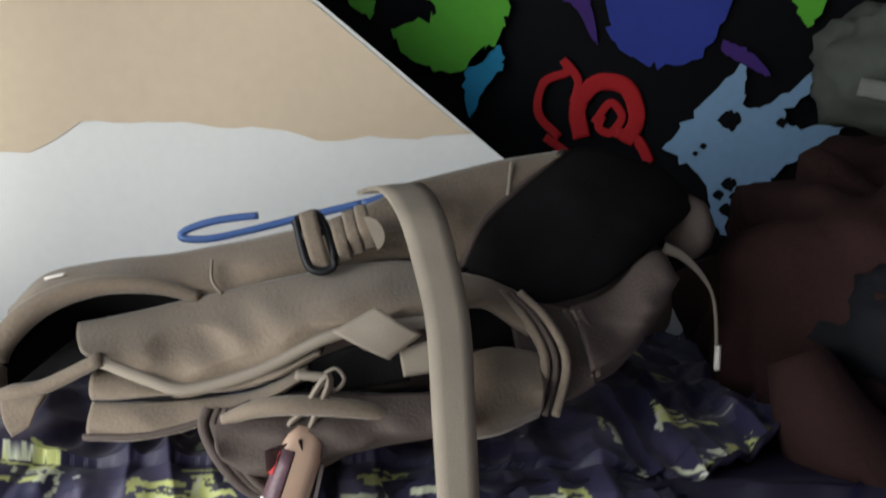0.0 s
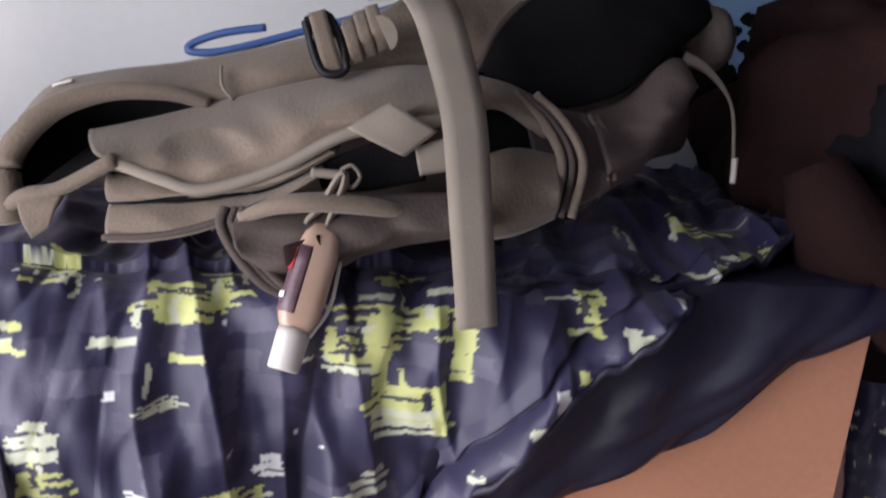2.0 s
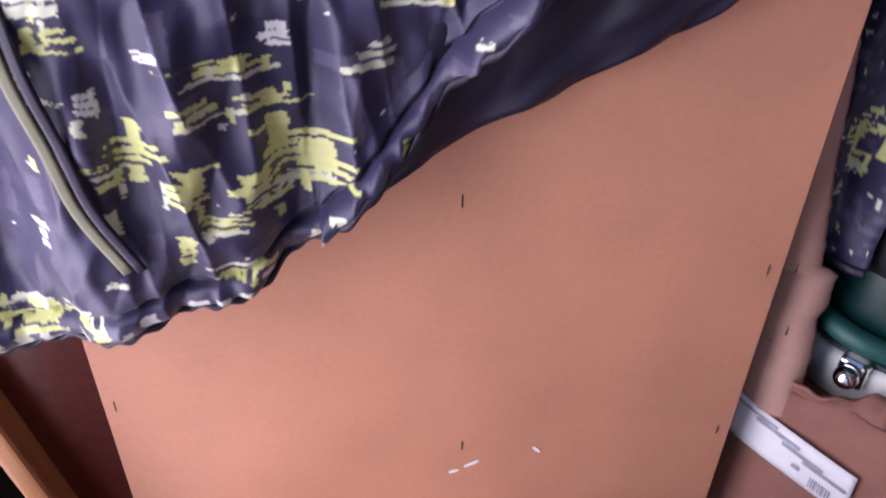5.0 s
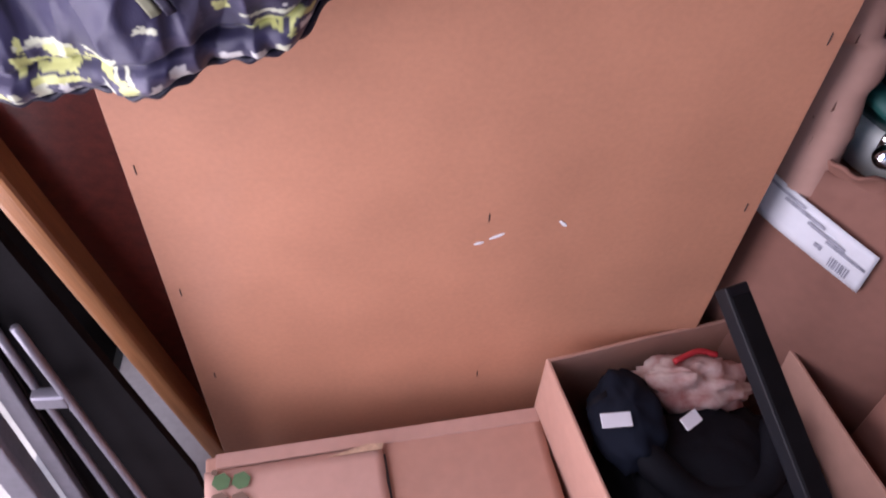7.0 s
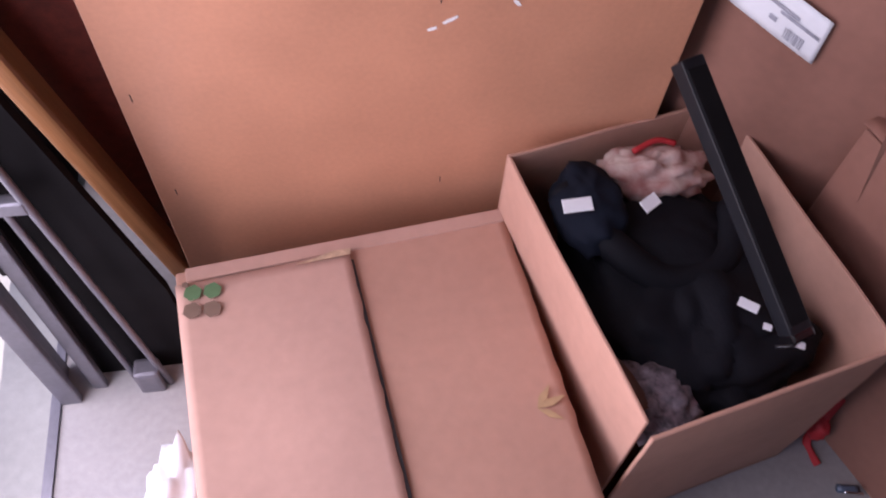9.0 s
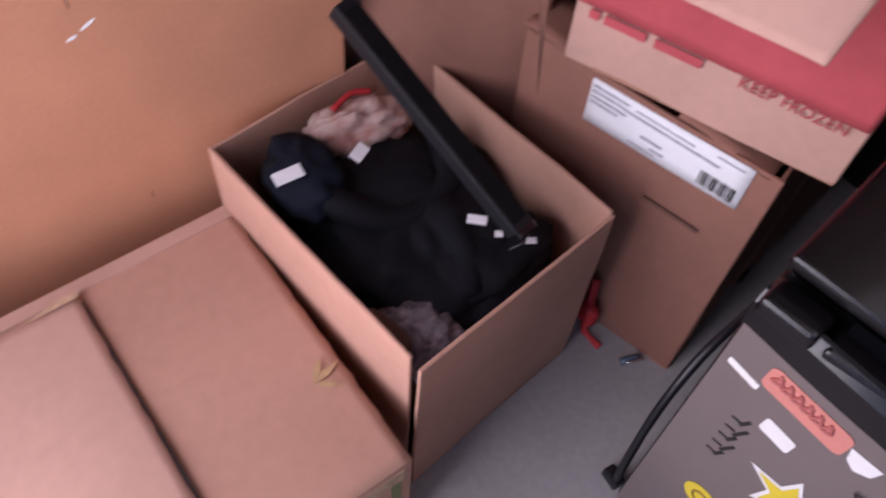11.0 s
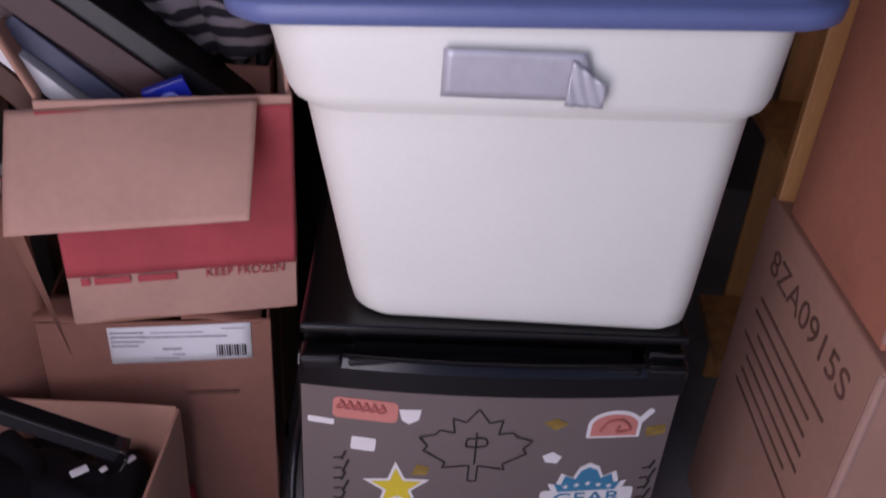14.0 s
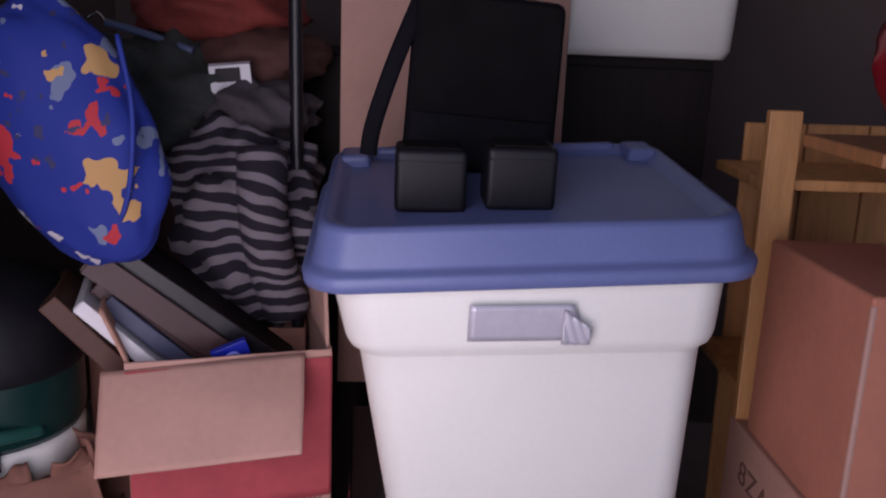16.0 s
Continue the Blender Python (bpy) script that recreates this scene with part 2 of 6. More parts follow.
slab("floor", (-0.46, -2.1, -0.12), (2.6, 2.0, 0.0), M_concrete, "worn grey concrete floor of the storage unit", "floor")
slab("ground", (-60, -60, -0.30), (60, 60, -0.13), M_ground, "sunlit pale gravel ground outside the open doorway", "ground")
slab("wall_north", (-0.52, 1.85, 0.0), (2.6, 2.0, 2.5), M_wall, "dull brown painted partition wall of the unit", "wall")
slab("wall_south", (-0.54, -2.1, -0.1), (2.6, -1.95, 2.5), M_wall, "dull brown painted partition wall of the unit", "wall")
slab("wall_east", (2.45, -1.95, 0.0), (2.6, 1.85, 2.5), M_wall, "dull brown painted rear wall of the unit", "wall")
slab("wall_west", (-0.62, 1.18, -0.1), (-0.51, 1.85, 2.5), M_darkwood, "dark wall beside the open doorway", "wall")
slab("lintel", (-0.62, -1.95, 2.25), (-0.51, 1.18, 2.5), M_wall, "plain beam over the open doorway", "wall")
slab("ceiling", (-0.54, -2.1, 2.5), (2.6, 2.0, 2.6), M_ceiling, "plain board ceiling of the unit", "ceiling")


# ---- cabinet seen from its hardboard back ----
def build_cabinet():
    c = thing("cabinet", "wooden cabinet turned round, showing its bare orange-brown hardboard back", "cabinet", pose(0.065, 1.034, 0, 2.1, 0, 0))
    w, h = 0.646, 1.165
    part("back_panel", block(w, 0.004, h - 0.01, (0, 0.002, 0.01), 0.0008, 1), M_hard, c, "smooth orange-brown hardboard sheet with scuffs")
    for s in (-1, 1):
        part("side_panel", block(0.016, 0.38, h, (s * (w / 2 - 0.012), 0.196, 0), 0.002), M_cherry, c)
    part("top", block(w - 0.04, 0.38, 0.018, (0, 0.196, h - 0.02), 0.002), M_cherry, c)
    part("plinth", block(w - 0.04, 0.37, 0.06, (0, 0.196, 0), 0.002), M_cherry, c)
    for x, z in ((-0.312, 0.677), (-0.308, 0.480), (-0.300, 0.297), (0.031, 0.594), (0.021, 0.906), (0.044, 0.272), (0.309, 0.82), (0.309, 0.60)):
        part("staple", block(0.0012, 0.0012, 0.013, (x, -0.0003, z - 0.0065), 0.0004, 1), M_ink, c)
    for x, z, l, a in ((0.023, 0.553, 0.011, 15), (0.042, 0.564, 0.018, 28), (0.112, 0.582, 0.012, -50)):
        part("scuff", plate([(-l / 2, -0.0016), (l * 0.1, -0.0024), (l / 2, -0.0008), (l / 2, 0.0012), (0, 0.0022), (-l / 2, 0.0010)], 0.0004),
             M_white_board, c, "pale scratch", pose(x, -0.0006, z, 90, 0, 0) @ pose(0, 0, 0, 0, 0, a))


build_cabinet()


def open_carton(name, label, at, rz, w, d, h, mat, mat_in, category="box", t=0.005, front_drop=0.0, gap=0.0):
    """A carton of four walls and a bottom, open above. Local -y is its front, origin at the base's centre."""
    c = thing(name, label, category, pose(*at, 0, 0, rz))
    def wall(nm, sx, sy, x, y, z0=0.0, hh=h):
        bm = block(sx, sy, hh, (x, y, z0), 0.0012, 1)
        bmesh.ops.subdivide_edges(bm, edges=[e for e in bm.edges if e.calc_length() > 0.12], cuts=8, use_grid_fill=True)
        for v in bm.verts:
            k = noise.noise(v.co * 7 + Vector((x * 9, y * 9, h))) * 0.004
            if sx > sy:
                v.co.y += k
            else:
                v.co.x += k
            if v.co.z > hh * 0.9:
                v.co.z += noise.noise(v.co * 30) * 0.0015
        return part(nm, bm, mat, c)
    wall("front_wall", w, t, 0, -d / 2 + t / 2, 0.002, h - front_drop)
    wall("back_wall", w, t, 0, d / 2 - t / 2, 0.002)
    wall("side_wall", t, d - 2 * t - gap, -w / 2 + t / 2, gap / 2, 0.002)
    wall("side_wall", t, d - 2 * t, w / 2 - t / 2, 0, 0.002)
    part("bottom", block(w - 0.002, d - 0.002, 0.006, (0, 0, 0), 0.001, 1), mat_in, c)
    return c


# ---- closed carton by the cabinet ----
def build_closed_carton():
    c = thing("closed_carton", "closed brown cardboard carton with overlapping flaps and green mark", "box", pose(0.0, 0.7457, 0, 0, 0, 6.3))
    w, d, h = 0.425, 0.428, 0.244
    bm = block(w + 0.012, d, h, (-0.006, 0, 0), 0.004, 2)
    part("body", bm, M_card, c)
    # under flap, then the overlapping flap on the side of the doorway
    def flap(nm, x0, x1, y0, y1, z, lift, seed, mat):
        def fn(u, v):
            x, y = x0 + (x1 - x0) * u, y0 + (y1 - y0) * v
            k = noise.noise(Vector((x * 9, y * 9, seed)))
            e = 0.0025 * noise.noise(Vector((y * 40, seed, 0))) if u > 0.98 else 0
            return Vector((x + e, y, z + 0.0022 * k + lift * u * u))
        return part(nm, sheet(fn, 18, 24, 0.004), mat, c)
    flap("flap", -0.02, 0.212, -0.213, 0.213, 0.2490, 0.0, 3.0, M_card)
    left = flap("flap", -0.224, -0.002, -0.213, 0.188, 0.2545, 0.003, 8.0, M_card_pale)
    part("flap", block(w - 0.004, 0.020, 0.004, (0, 0.203, 0.2475), 0.001, 1), M_card_pale, c)
    # torn paper edge on the flap
    part("torn_edge", plate([(-0.07, 0.0), (0.0, 0.0), (0.002, 0.008), (-0.02, 0.010), (-0.045, 0.004)], 0.0008), M_card_edge, left, "pale torn paper edge", pose(-0.002, 0.181, 0.2605))
    green = material("green_print", (0.085, 0.16, 0.07), 0.8, vary=0.2)
    olive = material("faded_brown_print", (0.17, 0.105, 0.075), 0.8, vary=0.2)
    for i, (x, y) in enumerate(((-0.203, 0.170), (-0.179, 0.168), (-0.206, 0.145), (-0.182, 0.142))):
        part("print_mark", plate([(0.012 * math.cos(a), 0.012 * math.sin(a)) for a in (k * math.pi / 3 + 0.2 for k in range(6))], 0.0005), green if i < 2 else olive, left, "", pose(x, y, 0.2598))
    part("print_mark", plate([(0.004 * math.cos(a), 0.004 * math.sin(a)) for a in (k * math.pi / 5 for k in range(10))], 0.0005), olive, left, "", pose(-0.211, 0.1835, 0.2598))
    # a dry leaf stuck on the top
    leaf = material("dry_leaf_print", (0.46, 0.30, 0.16), 0.8, vary=0.3)
    for a, l in ((10, 0.040), (45, 0.036), (-40, 0.034)):
        part("leaf_mark", plate([(0, 0), (l * 0.4, l * 0.16), (l, 0.002), (l * 0.5, -l * 0.10)], 0.0006), leaf, c, "pale leaf-shaped scuff", pose(0.170, -0.075, 0.2538) @ pose(0, 0, 0, 0, 0, a))
    # taped front seam
    part("tape", block(0.20, 0.0012, 0.030, (0.10, -d / 2 - 0.0007, h - 0.036), 0.0003, 1), M_card_edge, c, "pale paper tape along the edge")
    part("tape", block(0.014, 0.0012, 0.20, (0.19, -d / 2 - 0.0007, 0.01), 0.0003, 1), material("green_edge_print", (0.17, 0.18, 0.08), 0.8), c)
    # black strip painting the shade between the flaps, wider towards the front
    part("flap_gap_shade", plate([(-0.0065, -0.208), (0.003, -0.208), (0.001, 0.176), (-0.003, 0.176)], 0.0012, None, 0.2540), M_ink, c)

build_closed_carton()

# ---- open carton with clothes ----
u12 = Vector((math.cos(radians(12)), math.sin(radians(12)), 0))
v12 = Vector((-u12.y, u12.x, 0))
oc = Vector((0.265, 0.602, 0)) + u12 * 0.156 + v12 * 0.195
carton = open_carton("open_carton", "open brown cardboard carton full of black clothes beside the cabinet", oc, 12, 0.312, 0.39, 0.362, M_card, M_card_in, front_drop=0.006, gap=0.012)

# ---- carton on the floor with a shipping label ----
f2 = Vector((0.633, 0.7295, 0))
carton2 = open_carton("label_carton", "tall brown cardboard carton with a white shipping label", f2 + Vector((0.946, 0.326, 0)) * 0.13, -71, 0.35, 0.26, 0.462, M_card_brown_shaded, M_card_in)

# ---- carton stacked on it ----
f3 = Vector((0.6555, 0.6815, 0.470))
carton3 = open_carton("red_carton", "red-printed frozen-food carton with an open flap, full of books and frames", f3 + Vector((0.899, 0.438, 0)) * 0.14, -64, 0.33, 0.28, 0.355, M_card_pale, M_card_in)


# ---- small fridge ----
def rounded_rect(w, h, r, n=6, cx=0.0, cy=0.0):
    out = []
    for sx, sy, a0 in ((1, 1, 0), (-1, 1, 90), (-1, -1, 180), (1, -1, 270)):
        for k in range(n + 1):
            a = radians(a0 + 90 * k / n)
            out.append((cx + sx * (w / 2 - r) + r * math.cos(a), cy + sy * (h / 2 - r) + r * math.sin(a)))
    return out


FR = pose(0.5568, 0.1948, 0, 0, 0, -76.5)


def build_fridge():
    c = thing("mini_fridge", "black compact fridge with a grey door covered in stickers", "fridge", FR)
    w = 0.515
    part("body", block(w, 0.46, 0.585, (0, 0.285, 0.012), 0.008, 3), M_black, c)
    part("top_panel", block(w, 0.49, 0.016, (0, 0.262, 0.590), 0.006, 3), M_black, c, "glossy black top with a raised front lip")
    for x in (-0.22, 0.22):
        for y in (0.08, 0.46):
            part("foot", block(0.03, 0.03, 0.014, (x, y, 0), 0.003), M_blackplastic, c)
    # door: bowed grey sheet in a black frame
    def front(u, v, z0, z1, ww, proud):
        x = (u - 0.5) * ww
        return Vector((x, -proud - 0.016 * (1 - (2 * x / w) ** 2), z0 + (z1 - z0) * v))
    door = part("door", sheet(lambda u, v: front(u, v, 0.022, 0.525, w - 0.006, 0.0), 24, 4), M_door, c, "bowed grey door skin")
    bm = sheet(lambda u, v: front(u, v, 0.525, 0.558, w, 0.004), 24, 3, 0.0)
    rim = sheet(lambda u, v: Vector(((u - 0.5) * w, -0.020 + 0.016 * (2 * (u - 0.5)) ** 2 + 0.012 * v, 0.558 + 0.014 * math.sin(v * 1.5))), 24, 4)
    part("door_cap", bm, M_black, door, "black moulded top edge of the door")
    part("door_cap", rim, M_black, door)
    part("door_frame", block(w, 0.045, 0.535, (0, 0.028, 0.018), 0.004), M_black, door)
    # pull recess along the top of the door
    part("handle", block(w - 0.13, 0.028, 0.014, (0, 0.004, 0.556), 0.005, 3), M_black, door, "recessed black grip")
    part("handle_recess", block(w - 0.14, 0.020, 0.004, (0, 0.026, 0.563), 0.001, 1), M_blackplastic, door)
    for x in (-1, 1):
        part("cap_corner", block(0.055, 0.036, 0.022, (x * (w / 2 - 0.03), 0.006, 0.553), 0.007, 3), M_black, door)
    part("hinge_cover", block(0.05, 0.03, 0.012, (w / 2 - 0.03, 0.02, 0.574), 0.004), M_black, c)
    return c, door


fridge, fridge_door = build_fridge()

# ---- tote on the fridge ----
TO = pose(0.5627, 0.1627, 0.606, 0, 0, -78.0)


def loft(rings):
    bm = bmesh.new()
    vs = [[bm.verts.new(p) for p in r] for r in rings]
    n = len(vs[0])
    for a, b in zip(vs, vs[1:]):
        for k in range(n):
            bm.faces.new((a[k], a[(k + 1) % n], b[(k + 1) % n], b[k])).smooth = True
    return bm, vs


def build_tote():
    c = thing("storage_tote", "white plastic storage tote with blue lid on the small fridge", "storage tote", TO)
    d = 0.36
    def ring(w, dd, r, z, front=0.0, dip=0.0):
        cy = d / 2
        pts = rounded_rect(w, dd, r, 8, 0.0, cy)
        return [(x, y - (front if y < cy else 0.0), z + dip) for x, y in pts]
    rings = [ring(0.38, 0.24, 0.03, 0.004), ring(0.43, 0.285, 0.045, 0.002), ring(0.450, 0.302, 0.05, 0.012), ring(0.458, 0.310, 0.05, 0.04)]
    for k in range(1, 9):
        t = k / 8
        rings.append(ring(0.458 + 0.034 * t, 0.310 + 0.103 * t, 0.05, 0.04 + 0.275 * t))
    rings += [ring(0.495, 0.416, 0.05, 0.318), ring(0.516, 0.44, 0.055, 0.328), ring(0.526, 0.45, 0.055, 0.342), ring(0.546, 0.468, 0.055, 0.418), ring(0.550, 0.47, 0.055, 0.428),
              ring(0.540, 0.46, 0.055, 0.430)]
    bm, vs = loft(rings)
    bm.faces.new(list(reversed(vs[0])))
    for v in bm.verts:
        v.co.y += 0.003 * noise.noise(v.co * 6)
        v.co.z += 0.053 * v.co.x * (v.co.z / 0.40) ** 2
        v.co.x -= 0.098 * v.co.z
    body = part("body", bm, M_tote, c, "tapered white plastic body with a stepped rim")
    # lid
    lr = [ring(0.604, 0.490, 0.06, 0.412), ring(0.614, 0.500, 0.062, 0.415), ring(0.616, 0.502, 0.062, 0.430), ring(0.608, 0.494, 0.06, 0.437), ring(0.596, 0.480, 0.06, 0.438),
          ring(0.588, 0.472, 0.058, 0.446), ring(0.570, 0.454, 0.055, 0.486), ring(0.560, 0.444, 0.05, 0.493), ring(0.545, 0.425, 0.05, 0.494), ring(0.52, 0.40, 0.045, 0.488), ring(0.50, 0.385, 0.045, 0.480)]
    bm, vs = loft(lr)
    bm.faces.new(vs[-1])
    lid = part("lid", bm, M_lid, c, "dusty blue snap-on lid with a raised rim", Matrix.Translation((-0.041, -0.07, 0.410)) @ pose(0, 0, 0, 6.5, -3.0, 0) @ Matrix.Diagonal((1.01, 1, 1, 1)) @ Matrix.Translation((0, 0.07, -0.40)))
    for x in (-1, 1):
        part("latch_lug", block(0.05, 0.07, 0.03, (x * 0.245, 0.36, 0.470), 0.010, 3), M_lid, lid)
    part("lid_rim", block(0.42, 0.022, 0.018, (0, 0.392, 0.480), 0.008, 3), M_lid, lid)
    # tape patch on the rim
    tp = sheet(lambda u, v: Vector((-0.131 + 0.140 * u + (0.012 * (1 - abs(2 * v - 1)) if u > 0.9 else 0), -0.0505 - 0.010 * v + 0.0006 * math.sin(u * 40), 0.343 + 0.053 * v + 0.004 * u)), 14, 6, 0.0015)
    part("tape_patch", tp, M_tape, body, "silver-grey adhesive tape patch with a crumpled end")
    cr = sheet(lambda u, v: Vector((-0.004 + 0.038 * u, -0.055 - 0.006 * v - 0.004 * abs(math.sin(u * 9 + v * 4)), 0.343 + 0.05 * v * (1 - 0.5 * u))), 14, 8, 0.001)
    part("tape_fold", cr, M_tape, body)


build_tote()

# ---- printed jacket over the cabinet ----
def interp(x, xs, ys):
    return float(np.interp(x, xs, ys))


HEM_X = (-0.450, -0.300, -0.219, -0.144, -0.083, -0.043, 0.048, 0.094, 0.138, 0.209, 0.252)
HEM_Z = (0.806, 0.828, 0.838, 0.862, 0.874, 0.902, 0.998, 1.060, 1.114, 1.166, 1.202)
HEM_END, HEM_SLOPE = HEM_X[-1], 0.62


def jacket_drop(x):
    """How far the cloth hangs below the edge of the cabinet's top."""
    if x > HEM_END:
        return 1.19 - HEM_Z[-1] - (x - HEM_END) * HEM_SLOPE
    return 1.19 - interp(x, HEM_X, HEM_Z)


def jacket_front(x, s):
    """The place of the cloth at x, s metres below the edge (above it: minus, lying on the top)."""
    fold = 0.007 * math.sin(x * 62 + 1.1 * math.sin(s * 9)) + 0.002 * math.sin(x * 118 + s * 14)
    crease = 0.011 * noise.noise(Vector((x * 9, s * 7, 2.0))) + 0.009 * noise.noise(Vector((x * 22, s * 13, 5.0))) - 0.008 * abs(noise.noise(Vector((x * 26 + s * 6, s * 12, 15.0)))) + 0.004 * noise.noise(Vector((x * 55, s * 40, 9.0)))
    # long drooping creases, sharper on their ridges
    crease += 0.024 * abs(noise.noise(Vector((x * 15 + s * 3.0, s * 3.2, 21.0)))) - 0.016 * abs(noise.noise(Vector((x * 31 - s * 5.0, s * 6.0, 33.0))))
    bulge = 0.050 * math.exp(-((x + 0.16) / 0.10) ** 2) + 0.02 * math.exp(-((x + 0.36) / 0.1) ** 2)
    r = 0.055
    if s < -r * 0.5:
        y = 1.0 + (-s - r * 0.5)
        rise = 0.018 * math.exp(-((y - 1.08) / 0.10) ** 2)
        return Vector((x, y, 1.192 + rise + 1.1 * crease))
    a = min(1.0, (s + r * 0.5) / (r * 1.5))
    yf = 0.945 - bulge * min(1, max(0, s) / 0.12)
    y = 1.0 + (yf - 1.0) * math.sin(a * math.pi / 2)
    z = 1.192 - (1 - math.cos(a * math.pi / 2)) * r
    if a >= 1.0:
        z -= s - r
    k = min(1.0, max(0.0, s) / 0.15)
    return Vector((x + 0.3 * crease, y - (fold * k + crease) * 0.9, z + (1 - a) * crease))


LIME = [(-0.105, 0.005, 0.055, 0.030), (-0.191, -0.020, 0.035, 0.030), (-0.210, 0.027, 0.030, 0.018), (-0.077, -0.007, 0.026, 0.035), (0.018, 0.028, 0.042, 0.055),
        (0.050, 0.022, 0.050, 0.026), (0.000, 0.044, 0.030, 0.020), (0.046, 0.082, 0.052, 0.034), (-0.088, 0.132, 0.066, 0.016), (-0.207, 0.127, 0.030, 0.016), (-0.178, 0.108, 0.036, 0.018),
        (-0.102, 0.157, 0.044, 0.016), (-0.060, 0.157, 0.046, 0.015), (-0.150, 0.190, 0.040, 0.036), (-0.115, 0.207, 0.036, 0.030), (-0.034, 0.206, 0.058, 0.044), (-0.065, 0.220, 0.032, 0.032),
        (-0.090, 0.243, 0.046, 0.018), (0.037, -0.012, 0.040, 0.016), (-0.246, 0.325, 0.050, 0.034), (-0.205, 0.318, 0.030, 0.022), (-0.091, 0.287, 0.040, 0.018), (-0.330, 0.350, 0.080, 0.030),
        (0.290, -0.250, 0.050, 0.024), (0.285, -0.180, 0.036, 0.028), (0.262, -0.085, 0.030, 0.030), (0.268, -0.030, 0.050, 0.010), (0.165, 0.012, 0.022, 0.036), (0.205, -0.150, 0.024, 0.012), (-0.300, 0.060, 0.040, 0.020)]
UPRIGHT = [(0.082, 0.036, 0.014, 0.056), (-0.052, 0.184, 0.013, 0.030), (-0.140, 0.172, 0.008, 0.026), (0.028, 0.040, 0.012, 0.060), (0.066, 0.084, 0.010, 0.040), (-0.120, 0.262, 0.010, 0.030)]
WHITE = [(-0.163, 0.146, 0.018, 0.015), (-0.046, 0.116, 0.018, 0.016), (-0.185, 0.082, 0.032, 0.026), (-0.112, 0.068, 0.050, 0.008), (0.043, 0.094, 0.050, 0.022), (-0.215, 0.242, 0.012, 0.022), (-0.125, 0.118, 0.014, 0.007), (0.020, 0.132, 0.030, 0.024)]
rnd = random.Random(7)
STROKES = []
for i in range(800):
    kind = rnd.choices(('grey', 'smoke', 'pale', 'lime', 'white'), (3, 4, 1.6, 0.5, 1.6))[0]
    long_way = rnd.random() < 0.6
    a, b = (rnd.uniform(0.008, 0.034), rnd.uniform(0.002, 0.006)) if long_way else (rnd.uniform(0.003, 0.007), rnd.uniform(0.008, 0.024))
    if kind == 'white':
        a = b = rnd.uniform(0.002, 0.006)
    if kind in ('grey', 'smoke'):
        a, b = a * 1.3 + 0.006, b * 2.0 + 0.006
    STROKES.append((rnd.uniform(-0.45, 0.45), rnd.uniform(-0.35, 0.42), a, b, kind))
for x, s, w, h in LIME:
    n = max(3, int(h / 0.0065))
    STROKES.append((x + rnd.uniform(-0.2, 0.2) * w, s + rnd.uniform(-0.2, 0.2) * h, w * 0.45, h * 0.6, 'lime'))
    for i in range(n):
        STROKES.append((x + rnd.uniform(-0.25, 0.25) * w, s - h / 2 + h * (i + 0.5) / n, w * rnd.uniform(0.5, 1.1), h / n * rnd.uniform(0.35, 0.8), rnd.choice(('lime', 'lime', 'lime', 'pale'))))
    for i in range(3):
        STROKES.append((x + rnd.uniform(-0.55, 0.55) * w, s + h * rnd.uniform(-0.5, 0.5), rnd.uniform(0.003, 0.006), h * rnd.uniform(0.4, 0.8), rnd.choice(('lime', 'navy', 'pale'))))
    STROKES.append((x + rnd.uniform(-0.3, 0.3) * w, s + h * rnd.uniform(-0.3, 0.3), w * rnd.uniform(0.4, 0.9), 0.0028, 'navy'))
for x, s, w, h in UPRIGHT:
    STROKES.append((x, s, w, h, 'lime'))
for x, s, w, h in WHITE:
    for i in range(3):
        STROKES.append((x + rnd.uniform(-0.1, 0.1) * w, s - h / 2 + h * (i + 0.5) / 3, w * rnd.uniform(0.5, 1.0), h / 3 * rnd.uniform(0.5, 0.95), 'white' if w < 0.02 else 'pale'))
INK = {'lime': (0.56, 0.58, 0.22), 'pale': (0.58, 0.60, 0.45), 'white': (0.66, 0.66, 0.64), 'grey': (0.105, 0.095, 0.150), 'smoke': (0.055, 0.045, 0.095), 'navy': (0.018, 0.015, 0.045)}


for k in range(46):
    x = -0.40 + 0.0175 * k
    STROKES.append((x, jacket_drop(x) - 0.008 + rnd.uniform(-0.003, 0.003), rnd.uniform(0.006, 0.014), rnd.uniform(0.006, 0.016), rnd.choice(('pale', 'lime', 'white', 'grey'))))
SX, SS, SW, SH = (np.array([q[k] for q in STROKES]) for k in range(4))


def print_colour(x, s):
    """The cloth's printed colour: brush blocks with ragged ends on navy."""
    u = x + 0.0020 * noise.noise(Vector((x * 14, s * 260, 1))) + 0.002 * noise.noise(Vector((x * 40, s * 90, 7)))
    v = s + 0.0018 * noise.noise(Vector((x * 120, s * 30, 4)))
    haze = noise.noise(Vector((x * 9, s * 7, 3))) + 0.5 * noise.noise(Vector((x * 25, s * 18, 3)))
    c = Vector((0.020, 0.017, 0.055)).lerp(Vector((0.105, 0.095, 0.17)), max(0.0, min(1.0, (haze - 0.20) * 2.2)) * 0.26)
    hits = np.nonzero((np.abs(u - SX) < SW / 2) & (np.abs(v - SS) < SH / 2))[0]
    if len(hits):
        dry = noise.noise(Vector((x * 30, s * 260, 11))) + 0.4 * noise.noise(Vector((x * 260, s * 40, 5)))
        for k in hits:
            kind = STROKES[k][4]
            if dry > -0.45 or kind in ('grey', 'smoke', 'navy', 'white'):
                c = c.lerp(Vector(INK[kind]), 0.45 if kind in ('grey', 'smoke') else 0.93)
    return c


